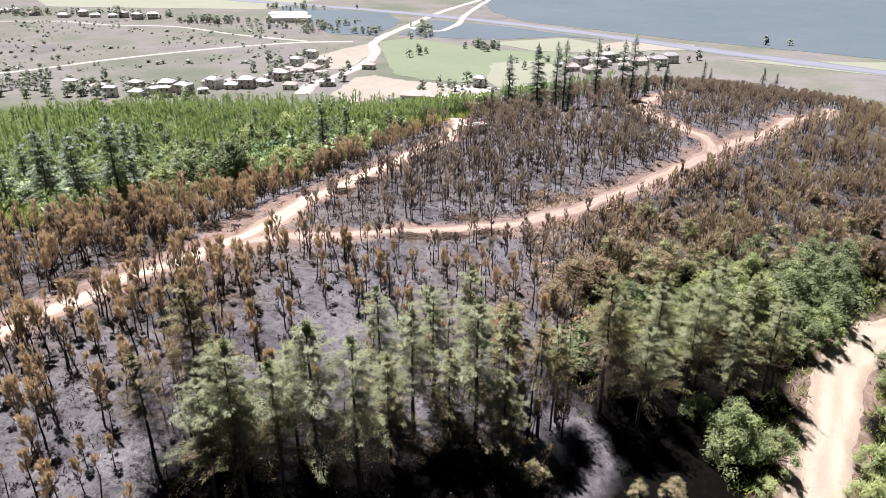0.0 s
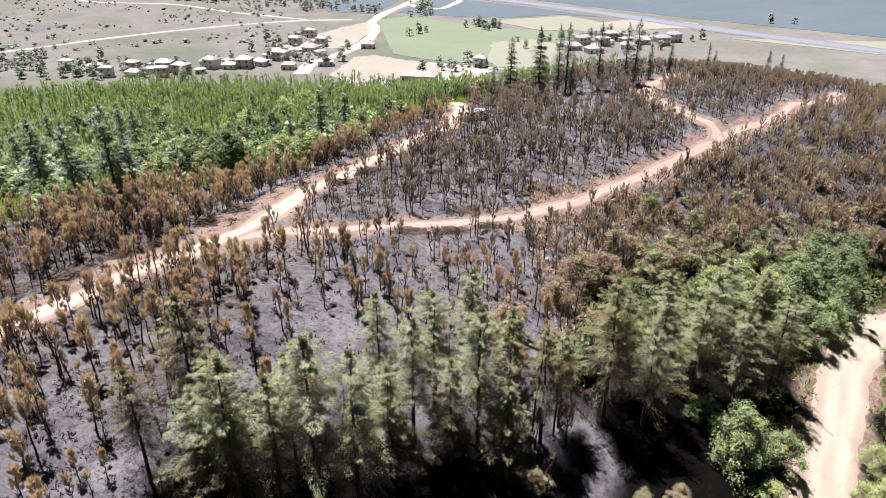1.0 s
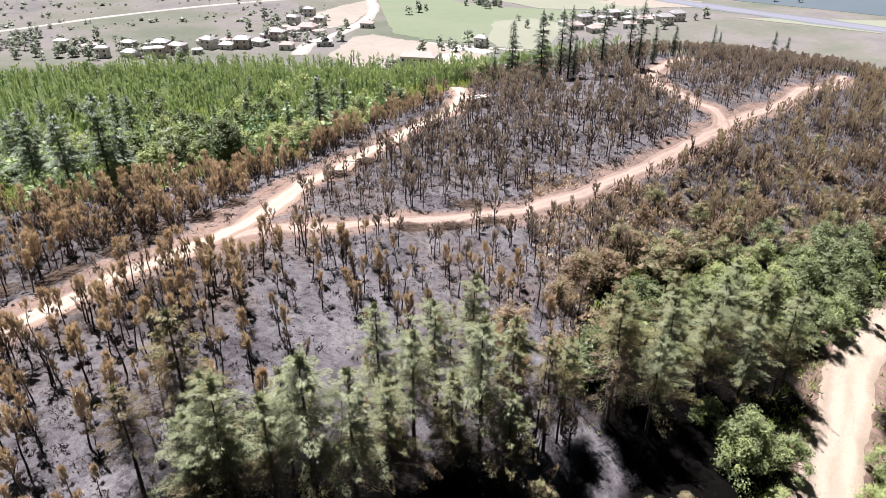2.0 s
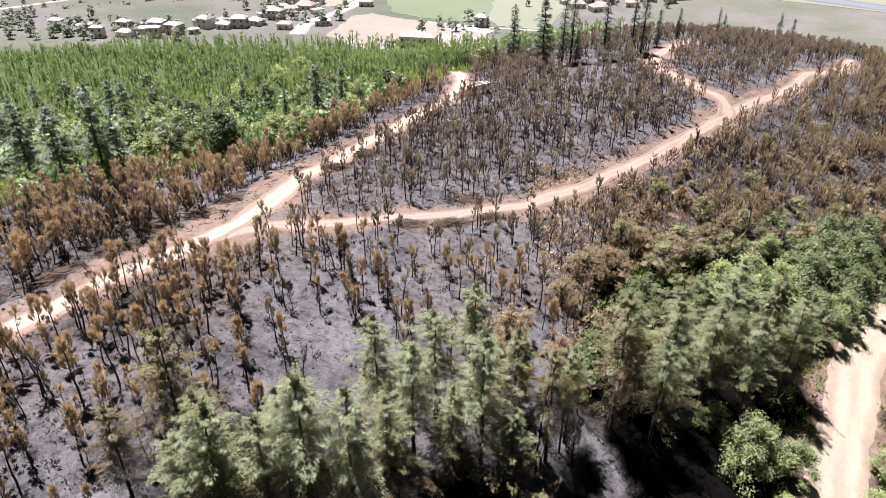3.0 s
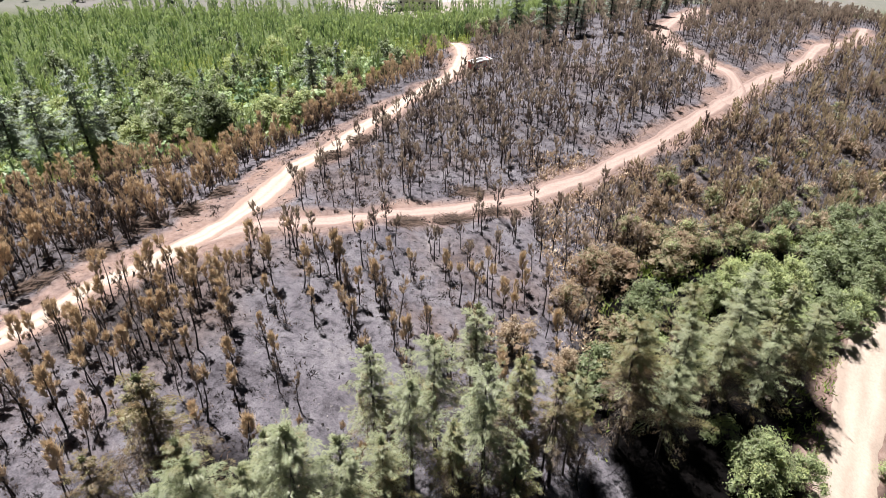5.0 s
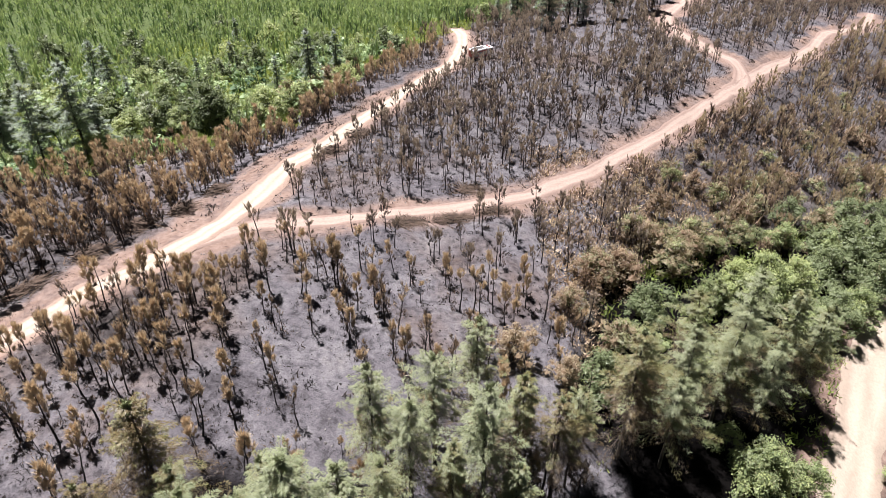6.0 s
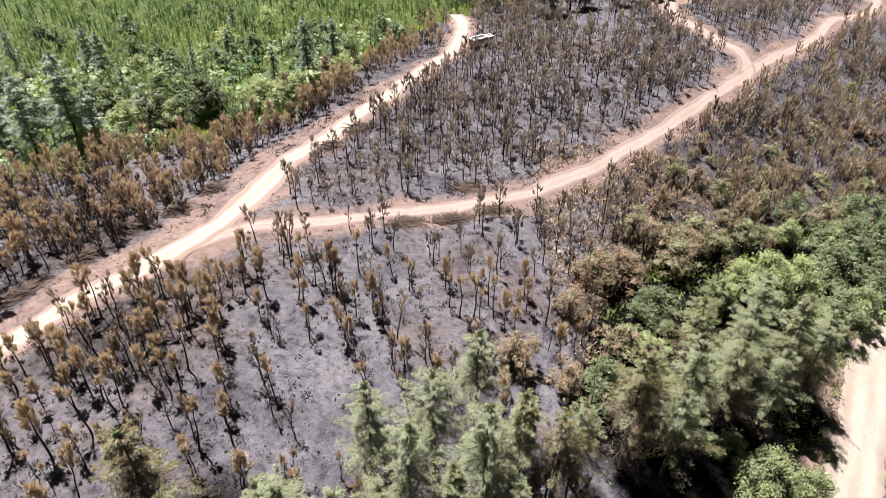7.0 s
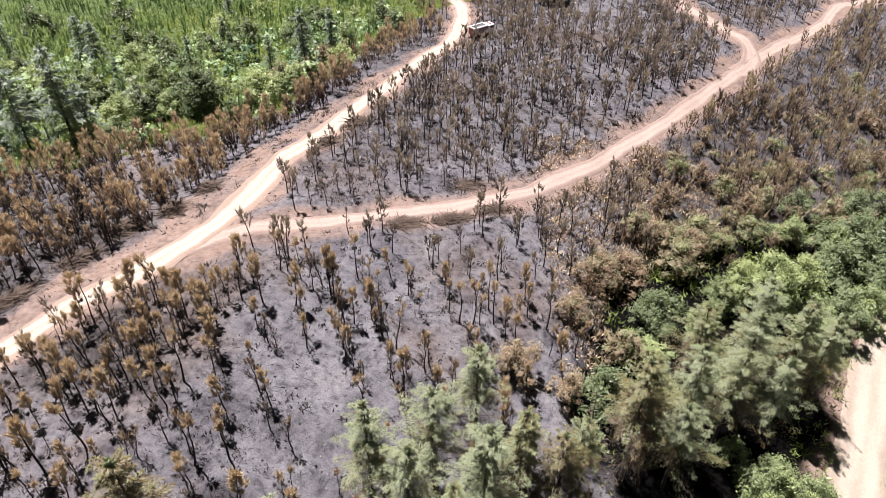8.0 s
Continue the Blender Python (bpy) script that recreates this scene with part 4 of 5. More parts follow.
snag = tree_kind("dead_tree", [snag_parts(470, 12), snag_parts(471, 12)], (BARK, BURNT_NEEDLES), ["thin dead leaning tree with bare brown twigs among the cedars"], "dead tree", "dead trees")
for k, x, y, h in ((0, 8.2, 53.6, 13.0), (1, 11.0, 56.2, 11.5), (1, -21.8, 47.5, 10.5), (0, -23.6, 50.0, 8.5), (1, 13.6, 61.5, 10.0), (0, -8.6, 47.2, 9.5)):
    snag(k, x, y, h / 12)

BROAD = [broad_parts(500, 6, 3.2, 46, 4600, 0.19, 0.70), broad_parts(501, 6, 3.4, 46, 4400, 0.19, 0.58, 0.08), broad_parts(502, 5, 3.0, 40, 3400, 0.17, 0.22, 0.16), broad_parts(503, 5, 3.0, 40, 3400, 0.17, 0.38, 0.2),
         broad_parts(504, 7, 3.4, 50, 5400, 0.18, 0.80, 0.1), broad_parts(505, 4, 2.6, 22, 700, 0.22, 0.12, 0.16, core=0.2)]
BROAD += [broad_parts(530, 5, 3.0, 28, 1600, 0.21, 0.56, 0.07), broad_parts(531, 5, 3.0, 28, 1600, 0.21, 0.72), broad_parts(532, 5, 3.0, 28, 1500, 0.2, 0.24, 0.14), broad_parts(533, 5, 3.0, 28, 1500, 0.2, 0.40, 0.2), broad_parts(534, 5, 2.8, 38, 3600, 0.16, 0.28, 0.05), broad_parts(535, 6.8, 4.2, 80, 11000, 0.18, 0.56, 0.16, 0.12)]
BROAD_LIGHT = [broad_parts(511, 6, 3.4, 28, 1100, 0.34, 0.5, 0.16, core=0.62), broad_parts(510, 6, 3.2, 26, 1300, 0.30, 0.7), broad_parts(514, 7, 3.4, 30, 2000, 0.26, 0.82, 0.12), broad_parts(516, 9.5, 5.2, 60, 4200, 0.32, 0.45, 0.14, 0.15, core=0.6)]
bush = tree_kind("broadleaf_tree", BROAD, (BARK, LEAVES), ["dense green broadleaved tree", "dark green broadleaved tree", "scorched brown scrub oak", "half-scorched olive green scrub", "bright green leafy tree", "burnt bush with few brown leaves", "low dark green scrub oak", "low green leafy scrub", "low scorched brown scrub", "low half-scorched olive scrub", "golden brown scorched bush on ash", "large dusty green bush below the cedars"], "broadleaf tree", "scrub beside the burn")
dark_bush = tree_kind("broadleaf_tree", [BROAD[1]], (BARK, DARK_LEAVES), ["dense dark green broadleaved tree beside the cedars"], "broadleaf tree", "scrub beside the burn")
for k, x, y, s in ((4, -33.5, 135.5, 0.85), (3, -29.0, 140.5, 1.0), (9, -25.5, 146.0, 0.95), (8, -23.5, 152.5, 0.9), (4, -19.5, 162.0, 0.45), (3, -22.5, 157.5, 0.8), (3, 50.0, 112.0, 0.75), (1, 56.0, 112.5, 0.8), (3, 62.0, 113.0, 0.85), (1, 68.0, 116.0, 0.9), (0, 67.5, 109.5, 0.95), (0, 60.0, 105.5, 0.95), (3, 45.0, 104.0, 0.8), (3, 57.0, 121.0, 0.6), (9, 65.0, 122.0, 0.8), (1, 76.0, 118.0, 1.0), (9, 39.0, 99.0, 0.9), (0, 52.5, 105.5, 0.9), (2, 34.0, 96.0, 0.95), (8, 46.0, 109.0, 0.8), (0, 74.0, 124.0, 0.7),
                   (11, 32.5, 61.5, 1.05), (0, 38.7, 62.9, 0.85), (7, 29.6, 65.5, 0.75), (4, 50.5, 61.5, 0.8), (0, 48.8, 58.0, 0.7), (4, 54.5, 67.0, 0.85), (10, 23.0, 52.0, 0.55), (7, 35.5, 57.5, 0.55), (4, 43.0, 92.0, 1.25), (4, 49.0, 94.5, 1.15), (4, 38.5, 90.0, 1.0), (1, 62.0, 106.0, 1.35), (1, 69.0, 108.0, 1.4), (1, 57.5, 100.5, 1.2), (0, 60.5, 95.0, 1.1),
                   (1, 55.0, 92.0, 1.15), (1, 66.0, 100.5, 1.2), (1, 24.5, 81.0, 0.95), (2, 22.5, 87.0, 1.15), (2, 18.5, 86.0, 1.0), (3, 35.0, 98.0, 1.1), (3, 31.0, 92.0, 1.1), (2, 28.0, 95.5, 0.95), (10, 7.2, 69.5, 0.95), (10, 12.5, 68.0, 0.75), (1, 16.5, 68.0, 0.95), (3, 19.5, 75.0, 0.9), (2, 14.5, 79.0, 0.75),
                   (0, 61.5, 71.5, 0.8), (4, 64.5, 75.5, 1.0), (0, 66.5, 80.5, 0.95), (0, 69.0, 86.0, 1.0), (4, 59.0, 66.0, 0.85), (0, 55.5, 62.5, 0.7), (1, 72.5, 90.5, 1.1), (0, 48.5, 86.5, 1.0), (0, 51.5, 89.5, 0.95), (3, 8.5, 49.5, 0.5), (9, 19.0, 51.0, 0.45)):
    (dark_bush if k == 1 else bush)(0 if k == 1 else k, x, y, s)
br = np.random.default_rng(61)
count = 0
while count < 95:
    x, y = br.uniform(15, 115), br.uniform(66, 142)
    lo = np.interp(x, BELT_X, BELT_Y)
    if lo - 22 < y < lo + 12 and float(off_track([x], [y])[0]) > 1.5 and not (36 < x < 75 and y < 88):
        f = (y - lo + 22) / 34 + br.normal(0, 0.15)
        k = (7, 6, 7, 6, 9)[br.integers(5)] if f < 0.36 else (9, 8, 9, 6, 8, 5)[br.integers(6)] if f < 0.8 else (8, 5, 9, 5)[br.integers(4)]
        bush(int(k), x, y, br.uniform(0.4, 0.9), tall=br.uniform(0.75, 1.35))
        count += 1

count = 0
while count < 50:
    x, y = br.uniform(28, 118), br.uniform(95, 190)
    lo, hi = np.interp(x, BELT_X, BELT_Y) + 9, np.interp(x, [p[0] for p in SECOND], [p[1] for p in SECOND]) - 5
    if lo < y < min(hi, lo + 24):
        bush(int((8, 8, 9, 8, 9, 5)[br.integers(6)]), x, y, br.uniform(0.35, 0.75))
        count += 1

# left slope: conifers and broadleaved trees among the young pines
slope_conifer = tree_kind("fir_tree", [cedar_parts(450, 12, 3.9, 20, 5, 100, 0.0, 0.12, 0.36, -0.1, 0.66), cedar_parts(451, 12, 3.0, 20, 5, 80, 0.0, 0.08, 0.36, -0.2, 0.72)], (BARK, FIR_NEEDLES), ["tall dark green fir on the unburnt slope"], "fir tree", "firs on the slope")
for k, x, y, h in ((0, -68, 122, 15), (0, -75, 124, 16), (0, -61, 123, 17), (1, -81, 133, 12), (0, -88, 131, 12), (0, -58, 123.5, 10), (1, -26.5, 149, 13), (1, -22.5, 158, 11), (1, -34, 152, 8), (0, -76, 168, 12), (0, -84, 178, 12), (1, -48, 170, 9), (0, -95, 150, 12), (1, -55, 200, 10), (0, -110, 190, 12), (1, -64, 150, 8), (0, -100, 124, 13), (1, -52, 158, 8)):
    slope_conifer(k, x, y, h / 12)
slope_light = tree_kind("slope_tree", BROAD_LIGHT, (BARK, LEAVES), ["rounded dark green tree on the slope", "rounded green tree on the slope", "light green bushy tree on the slope", "large dense dark green tree on the slope"], "broadleaf tree", "trees on the slope")
slope_dark = tree_kind("slope_tree", [BROAD_LIGHT[0], BROAD_LIGHT[3]], (BARK, DARK_LEAVES), ["rounded dark green tree on the slope", "large dense dark green tree on the slope"], "broadleaf tree", "trees on the slope")


def slope_tree(k, x, y, size):
    return slope_dark(k // 3, x, y, size) if k in (0, 3) else slope_light(k, x, y, size)


for k, x, y, s in ((3, -40.5, 130.5, 1.0), (2, -31.5, 132.5, 1.0), (2, -56, 127, 0.7), (2, -47, 130, 0.75), (0, -75, 182, 1.3), (0, -115, 215, 1.5), (2, -19.5, 148, 0.8), (1, -29, 136, 0.8), (1, -57, 150, 1.0), (0, -90, 215, 1.3)):
    slope_tree(k, x, y, s)
count = 0
while count < 106:
    x, y = br.uniform(-140, 5), br.uniform(116, 300) if count > 84 else br.uniform(116, 190)
    if burnt(x, y) < 0.1:
        slope_tree(int((0, 0, 1, 0, 2)[br.integers(5)]), x, y, br.uniform(0.4, 1.15))
        count += 1

willow = tree_kind("slope_tree", [broad_parts(518, 8.5, 3.0, 40, 3600, 0.24, 0.75, 0.2, 0.1)], (BARK, SILVER_LEAVES), ["pale silvery green willow on the slope"], "broadleaf tree", "trees on the slope")
willow(0, -52.5, 131.5, 1.0)

# two dozen old pines standing on the far crest
crest_pine = tree_kind("crest_pine", [cedar_parts(460, 13, 2.0, 24, 5, 24, 0.1, 0.1, 0.6, -0.1), cedar_parts(461, 13, 1.5, 22, 4, 17, 0.3, 0.2, 0.55, -0.1), cedar_parts(462, 13, 3.0, 22, 5, 70, 0.1, 0.06, 0.45, -0.12, 0.8)], (CHAR, FIR_NEEDLES), ["tall dark pine standing on the burnt crest", "tall half-burnt pine with thin branches on the crest", "tall dense dark green fir on the burnt crest"], "pine tree", "tall pines on the crest")
for k, x, y, h in ((0, 19, 200, 17), (2, 25.5, 188, 18.5), (1, 31, 191, 19), (1, 33.8, 194, 19), (0, 34.5, 190, 10), (1, 42.3, 193, 18), (1, 51, 199, 17), (1, 54, 200, 18), (0, 62, 213, 11), (0, 14.5, 205, 8), (1, 84, 226, 11), (0, 75, 235, 10), (0, 120, 262, 11), (0, 128, 268, 10), (0, 100, 262, 9)):
    crest_pine(k, x, y, h / 13)
slope_tree(1, 10.5, 206, 1.1)

# ---- undergrowth, litter and heaps on the slopes ----
ur = np.random.default_rng(71)


def low_plants(name, count, box, test, size, tint, material, label, category, blades=9, spread=0.35, slim=0.32):
    """Countless low tufts: short blades from many spots."""
    x, y = ur.uniform(box[0], box[1], count), ur.uniform(box[2], box[3], count)
    ok = test(x, y) & (off_track(x, y) > 0.3)
    x, y = x[ok], y[ok]
    p = np.stack((x, y, land(x, y)), 1)
    at = np.repeat(p, blades, 0) + ur.normal(0, spread, (len(p) * blades, 3)) * np.array([1, 1, 0.12])
    way = ur.normal(0, 0.55, at.shape) + np.array([0, 0, 0.8])
    s = np.repeat(ur.uniform(0.5, 1.4, len(p)), blades) * size
    v, f = blades_of(at, way, s, s * slim, ur, 0.5)
    t = np.clip(np.repeat(np.repeat(ur.normal(tint, 0.18, len(p)), blades), 3), 0, 1)
    return tagged(new(name, mesh_of(name, v, f, t, material)), label, category, kind="stuff")


low_plants("undergrowth", 9000, (-120, 10, 100, 235), lambda x, y: (burnt(x, y) < 0.35) & (y > np.interp(x, BURN_X, BURN_Y) - 8), 0.8, 0.72, GRASS, "low bright green undergrowth between the young pines", "undergrowth", 10, 0.5)
low_plants("edge_grass", 3800, (-100, 8, 92, 215), lambda x, y: np.abs(y - np.interp(x, BURN_X, BURN_Y) - 3) < 7, 1.1, 0.78, GRASS, "tall bright green grass and weeds along the edge of the burn", "grass", 12, 0.5, 0.2)
low_plants("roadside_scrub", 4200, (14, 110, 45, 130), lambda x, y: (burnt(x, y) < 0.5) & ((off_track(x, y) < 5) | (y > np.interp(x, BELT_X, BELT_Y) - 14)), 0.7, 0.5, GRASS, "green weeds and low scrub beside the road", "scrub", 10, 0.5)
low_plants("scorched_brush", 5200, (-80, 110, 40, 215), lambda x, y: (burnt(x, y) > 0.6) & (np.sin(x * 0.35 + 1.7 * np.sin(y * 0.21)) * np.sin(y * 0.3) > 0.05), 0.42, 0.22, BURNT_NEEDLES, "scorched brown brush and dead weeds on ash", "brush", 9, 0.4)
# black tufts stand for charred shrubs and for dark shade on the ash
low_plants("charred_shrubs", 1100, (-62, 30, 40, 128), lambda x, y: (burnt(x, y) > 0.6) & (np.sin(x * 0.5 + 2.1 * np.sin(y * 0.4)) * np.sin(y * 0.45 + 1.1) > 0.0), 0.3, -0.1, BURNT_NEEDLES, "charred black shrubs and stubs on ash", "shrub", 30, 0.32, 0.32)
# black stubs added at each pine's foot, also to deepen the crown's shadow
rowed = np.repeat(near_spots, 3, 0) + ur.normal(0, 0.5, (len(near_spots) * 3, 2))
base = np.repeat(np.stack((rowed[:, 0], rowed[:, 1], land(rowed[:, 0], rowed[:, 1])), 1), 22, 0)
at = base + ur.normal(0, 0.28, base.shape) * np.array([1, 1, 0.2])
size = np.repeat(ur.uniform(0.1, 0.32, len(rowed)), 22)
v, f = blades_of(at, ur.normal(0, 0.6, at.shape) + np.array([0, 0, 0.7]), size, size * 0.4, ur, 0.4)
tagged(new("burnt_understorey", mesh_of("burnt_understorey", v, f, np.clip(np.repeat(np.repeat(ur.normal(0.02, 0.12, len(rowed)), 22), 3), 0, 1), BURNT_NEEDLES)), "charred stubs and dead brush at the feet of the pines, partly standing in for shade", "brush", kind="stuff")
low_plants("charred_brush", 5600, (-25, 62, 95, 205), lambda x, y: (burnt(x, y) > 0.6) & (np.sin(x * 0.3 + 1.6 * np.sin(y * 0.25)) * np.sin(y * 0.33) > -0.2), 0.55, 0.02, BURNT_NEEDLES, "charred brush and stubs under the burnt plantation", "brush", 10, 0.45, 0.2)
low_plants("dry_brush", 3600, (13, 50, 70, 118), lambda x, y: burnt(x, y) > 0.3, 0.55, 0.55, BURNT_NEEDLES, "dry tan brush beside the track", "brush", 10, 0.5)


def litter_and_shade(name, count, box, test, length, material, label, category, flat=0.12):
    """Fallen twigs lying on the ground."""
    x, y = ur.uniform(box[0], box[1], count), ur.uniform(box[2], box[3], count)
    ok = test(x, y)
    x, y = x[ok], y[ok]
    m = len(x)
    a = ur.uniform(0, 6.283, m)
    ln = length * ur.uniform(0.4, 1.5, m)
    d = np.stack((np.cos(a), np.sin(a)), 1) * ln[:, None]
    w = ur.uniform(0.008, 0.025, m)
    p0 = np.stack((x, y, land(x, y) + 0.03), 1)
    p1 = np.stack((x + d[:, 0], y + d[:, 1], land(x + d[:, 0], y + d[:, 1]) + 0.03 + flat * ln * ur.random(m)), 1)
    side = np.stack((-np.sin(a), np.cos(a), np.zeros(m)), 1) * w[:, None]
    up = np.array([0, 0, 1.0]) * w[:, None] * 1.5
    v = np.stack((p0 - side, p0 + side, p0 + up, p1 - side * 0.5, p1 + side * 0.5, p1 + up * 0.5), 1).reshape(-1, 3)
    k = np.arange(m)[:, None] * 6
    f = np.concatenate([k + np.array([q]) for q in ((0, 3, 5), (0, 5, 2), (1, 2, 5), (1, 5, 4), (0, 1, 4), (0, 4, 3))])
    return tagged(new(name, mesh_of(name, v, f, None, material)), label, category, kind="stuff")


litter_and_shade("fallen_twigs", 7000, (-60, 40, 40, 130), lambda x, y: (burnt(x, y) > 0.6) & (off_track(x, y) > 0.4), 0.4, CHAR, "charred twigs fallen on the ash", "twigs")
stones = Soup()
x, y = ur.uniform(-60, 40, 3400), ur.uniform(40, 135, 3400)
ok = (burnt(x, y) > 0.6) & (off_track(x, y) > 0.2)
x, y = x[ok], y[ok]
r = ur.uniform(0.04, 0.2, len(x)) * ur.uniform(0.5, 1, len(x))
oct_v = np.array([(1, 0, 0), (-1, 0, 0), (0, 1, 0), (0, -1, 0), (0, 0, 0.7), (0, 0, -0.6)], float)
oct_f = np.array([(0, 2, 4), (2, 1, 4), (1, 3, 4), (3, 0, 4), (2, 0, 5), (1, 2, 5), (3, 1, 5), (0, 3, 5)])
v = oct_v[None] * r[:, None, None] * ur.uniform(0.6, 1.4, (len(x), 6, 3)) + np.stack((x, y, land(x, y)), 1)[:, None]
stones.add(v, (oct_f[None] + (np.arange(len(x)) * 6)[:, None, None]))
clods = Soup()
x, y = ur.uniform(-62, 30, 3000), ur.uniform(38, 120, 3000)
ok = (burnt(x, y) > 0.6) & (off_track(x, y) > 0.4)
x, y = x[ok], y[ok]
r = ur.uniform(0.05, 0.24, len(x)) * ur.uniform(0.4, 1, len(x))
v = oct_v[None] * r[:, None, None] * ur.uniform(0.5, 1.5, (len(x), 6, 3)) + np.stack((x, y, land(x, y)), 1)[:, None]
clods.add(v, (oct_f[None] + (np.arange(len(x)) * 6)[:, None, None]))
tagged(new("charcoal_lumps", clods.mesh("charcoal_lumps", CHAR)), "black charcoal lumps scattered on the ash", "charcoal", kind="stuff")
tagged(new("loose_stones", stones.mesh("loose_stones", STONE)), "small ash-covered stones scattered on the slope", "stones", kind="stuff")


def brush_heap(x, y, length, width, height, turn, count, seed):
    """A heap of cut burnt branches pushed beside the track."""
    rng = np.random.default_rng(seed)
    soup = Soup()
    c, s = math.cos(turn), math.sin(turn)
    for k in range(count):
        u, w = rng.normal(0, 0.28), rng.normal(0, 0.28)
        px, py = u * length, w * width
        h = max(0.05, height * (1 - 2.2 * (u * u + w * w)) * rng.uniform(0.2, 1))
        a = turn + rng.normal(0.4, 0.7)
        ln = rng.uniform(0.8, 2.6)
        q = np.array([x + px * c - py * s, y + px * s + py * c])
        e = q + np.array([math.cos(a), math.sin(a)]) * ln
        z0, z1 = land([q[0], e[0]], [q[1], e[1]])
        p0, p1 = np.array([*q, z0 + h]), np.array([*e, z1 + max(0.04, h * rng.uniform(0.2, 1.1))])
        r = rng.uniform(0.02, 0.075)
        soup.add(*tube([p0, (p0 + p1) / 2 + rng.normal(0, 0.08, 3), p1], [r, r * 0.8, r * 0.4], 3))
    return tagged(new("brush_heap", soup.mesh("brush_heap", TWIGS)), "heap of burnt branches beside the dirt track", "brush heap", "heaps of branches", "stuff")


for k, (x, y, ln, wd, h, turn) in enumerate(((-41.8, 83.0, 4.5, 2.0, 1.2, 0.9), (-46.0, 75.6, 4.5, 2.0, 1.2, 0.9), (-38.4, 89.4, 4.5, 2.2, 1.5, 0.6), (-34.2, 93.0, 3.5, 1.8, 1.2, 1.1), (-31.5, 99.0, 3.5, 1.8, 1.0, 1.2), (-17.8, 113.5, 3.5, 2.0, 1.0, 1.0), (-14.0, 120.0, 4, 2, 0.9, 1.0),
                                                 (0.5, 93.4, 4.5, 1.6, 0.7, 0.4), (6.5, 96.4, 4, 1.5, 0.7, 0.5), (-5.5, 91.0, 3.5, 1.2, 0.6, 0.3), (3.0, 102.0, 3, 1.2, 0.5, 0.5), (-52, 71, 5, 2.4, 1.0, 0.9))):
    brush_heap(x, y, ln, wd, h, turn, 210, 900 + k)

# ---- fire engine parked beside the ridge track ----


def box_mesh(name, size, material, bevel=0.0, centre=(0, 0, 0)):
    bm = bmesh.new()
    bmesh.ops.create_cube(bm, size=1.0)
    bmesh.ops.scale(bm, vec=size, verts=bm.verts)
    if bevel:
        bmesh.ops.bevel(bm, geom=bm.edges[:], offset=bevel, segments=2, affect="EDGES", profile=0.5)
    bmesh.ops.translate(bm, vec=centre, verts=bm.verts)
    me = bpy.data.meshes.new(name)
    bm.to_mesh(me)
    bm.free()
    me.materials.append(material)
    return me


def wheel_mesh(name, radius, width, material, centre):
    bm = bmesh.new()
    bmesh.ops.create_cone(bm, cap_ends=True, segments=20, radius1=radius, radius2=radius, depth=width)
    bmesh.ops.bevel(bm, geom=[e for e in bm.edges if len(e.link_faces) == 2 and any(len(f.verts) > 4 for f in e.link_faces)], offset=radius * 0.12, segments=2, affect="EDGES")
    bmesh.ops.rotate(bm, cent=(0, 0, 0), matrix=Matrix.Rotation(math.pi / 2, 3, "X"), verts=bm.verts)
    bmesh.ops.translate(bm, vec=centre, verts=bm.verts)
    me = bpy.data.meshes.new(name)
    bm.to_mesh(me)
    bm.free()
    me.materials.append(material)
    return me


truck = tagged(new("fire_engine"), "red fire engine with white cab and roof rails beside the track", "fire engine")
part("chassis", box_mesh("chassis", (6.4, 0.9, 0.25), RUBBER, 0.03, (0, 0, 0.75)), truck)
body = part("body", box_mesh("body", (4.3, 2.3, 1.55), RED_PAINT, 0.06, (-0.95, 0, 1.68)), truck, "red equipment body")
for yy in (-1.165, 1.165):
    for xx in (-2.3, -0.95, 0.4):
        part("locker_door", box_mesh("locker_door", (1.15, 0.04, 1.1), STEEL, 0.01, (xx, yy, 1.68)), body, "grey roller shutter")
cab = part("cab", box_mesh("cab", (1.9, 2.25, 1.75), WHITE_PAINT, 0.14, (2.25, 0, 1.75)), truck, "white cab")
part("windscreen", box_mesh("windscreen", (0.04, 1.9, 0.7), DARK_GLASS, 0.01, (3.21, 0, 2.15)), cab)
for yy in (-1.135, 1.135):
    part("side_window", box_mesh("side_window", (1.1, 0.03, 0.6), DARK_GLASS, 0.01, (2.35, yy, 2.15)), cab)
part("light_bar", box_mesh("light_bar", (0.3, 1.6, 0.18), RED_PAINT, 0.04, (2.3, 0, 2.72)), cab, "red light bar")
deck = part("roof_deck", box_mesh("roof_deck", (4.1, 2.1, 0.06), STEEL, 0.01, (-0.95, 0, 2.49)), truck)
for size, c in (((4.3, 0.34, 0.32), (-0.95, -1.0, 2.66)), ((4.3, 0.34, 0.32), (-0.95, 1.0, 2.66)), ((0.34, 1.66, 0.32), (-2.93, 0, 2.66)), ((0.34, 1.66, 0.32), (1.03, 0, 2.66))):
    part("roof_rail", box_mesh("roof_rail", size, WHITE_PAINT, 0.04, c), deck, "white roof rail")
for xx in (-2.1, 2.2):
    for yy in (-0.98, 0.98):
        w = part("wheel", wheel_mesh("wheel", 0.5, 0.32, RUBBER, (xx, yy, 0.5)), truck)
        part("rim", wheel_mesh("rim", 0.27, 0.34, STEEL, (xx, yy, 0.5)), w)
part("bumper", box_mesh("bumper", (0.2, 2.25, 0.35), WHITE_PAINT, 0.04, (3.25, 0, 0.8)), truck)
truck.matrix_basis = pose(8.0, 163.8, float(land([8.0], [163.8])[0]) + 0.05, 0, -1.5, 34) @ Matrix.Scale(0.85, 4)

# ---- the valley: roads, fields, village ----


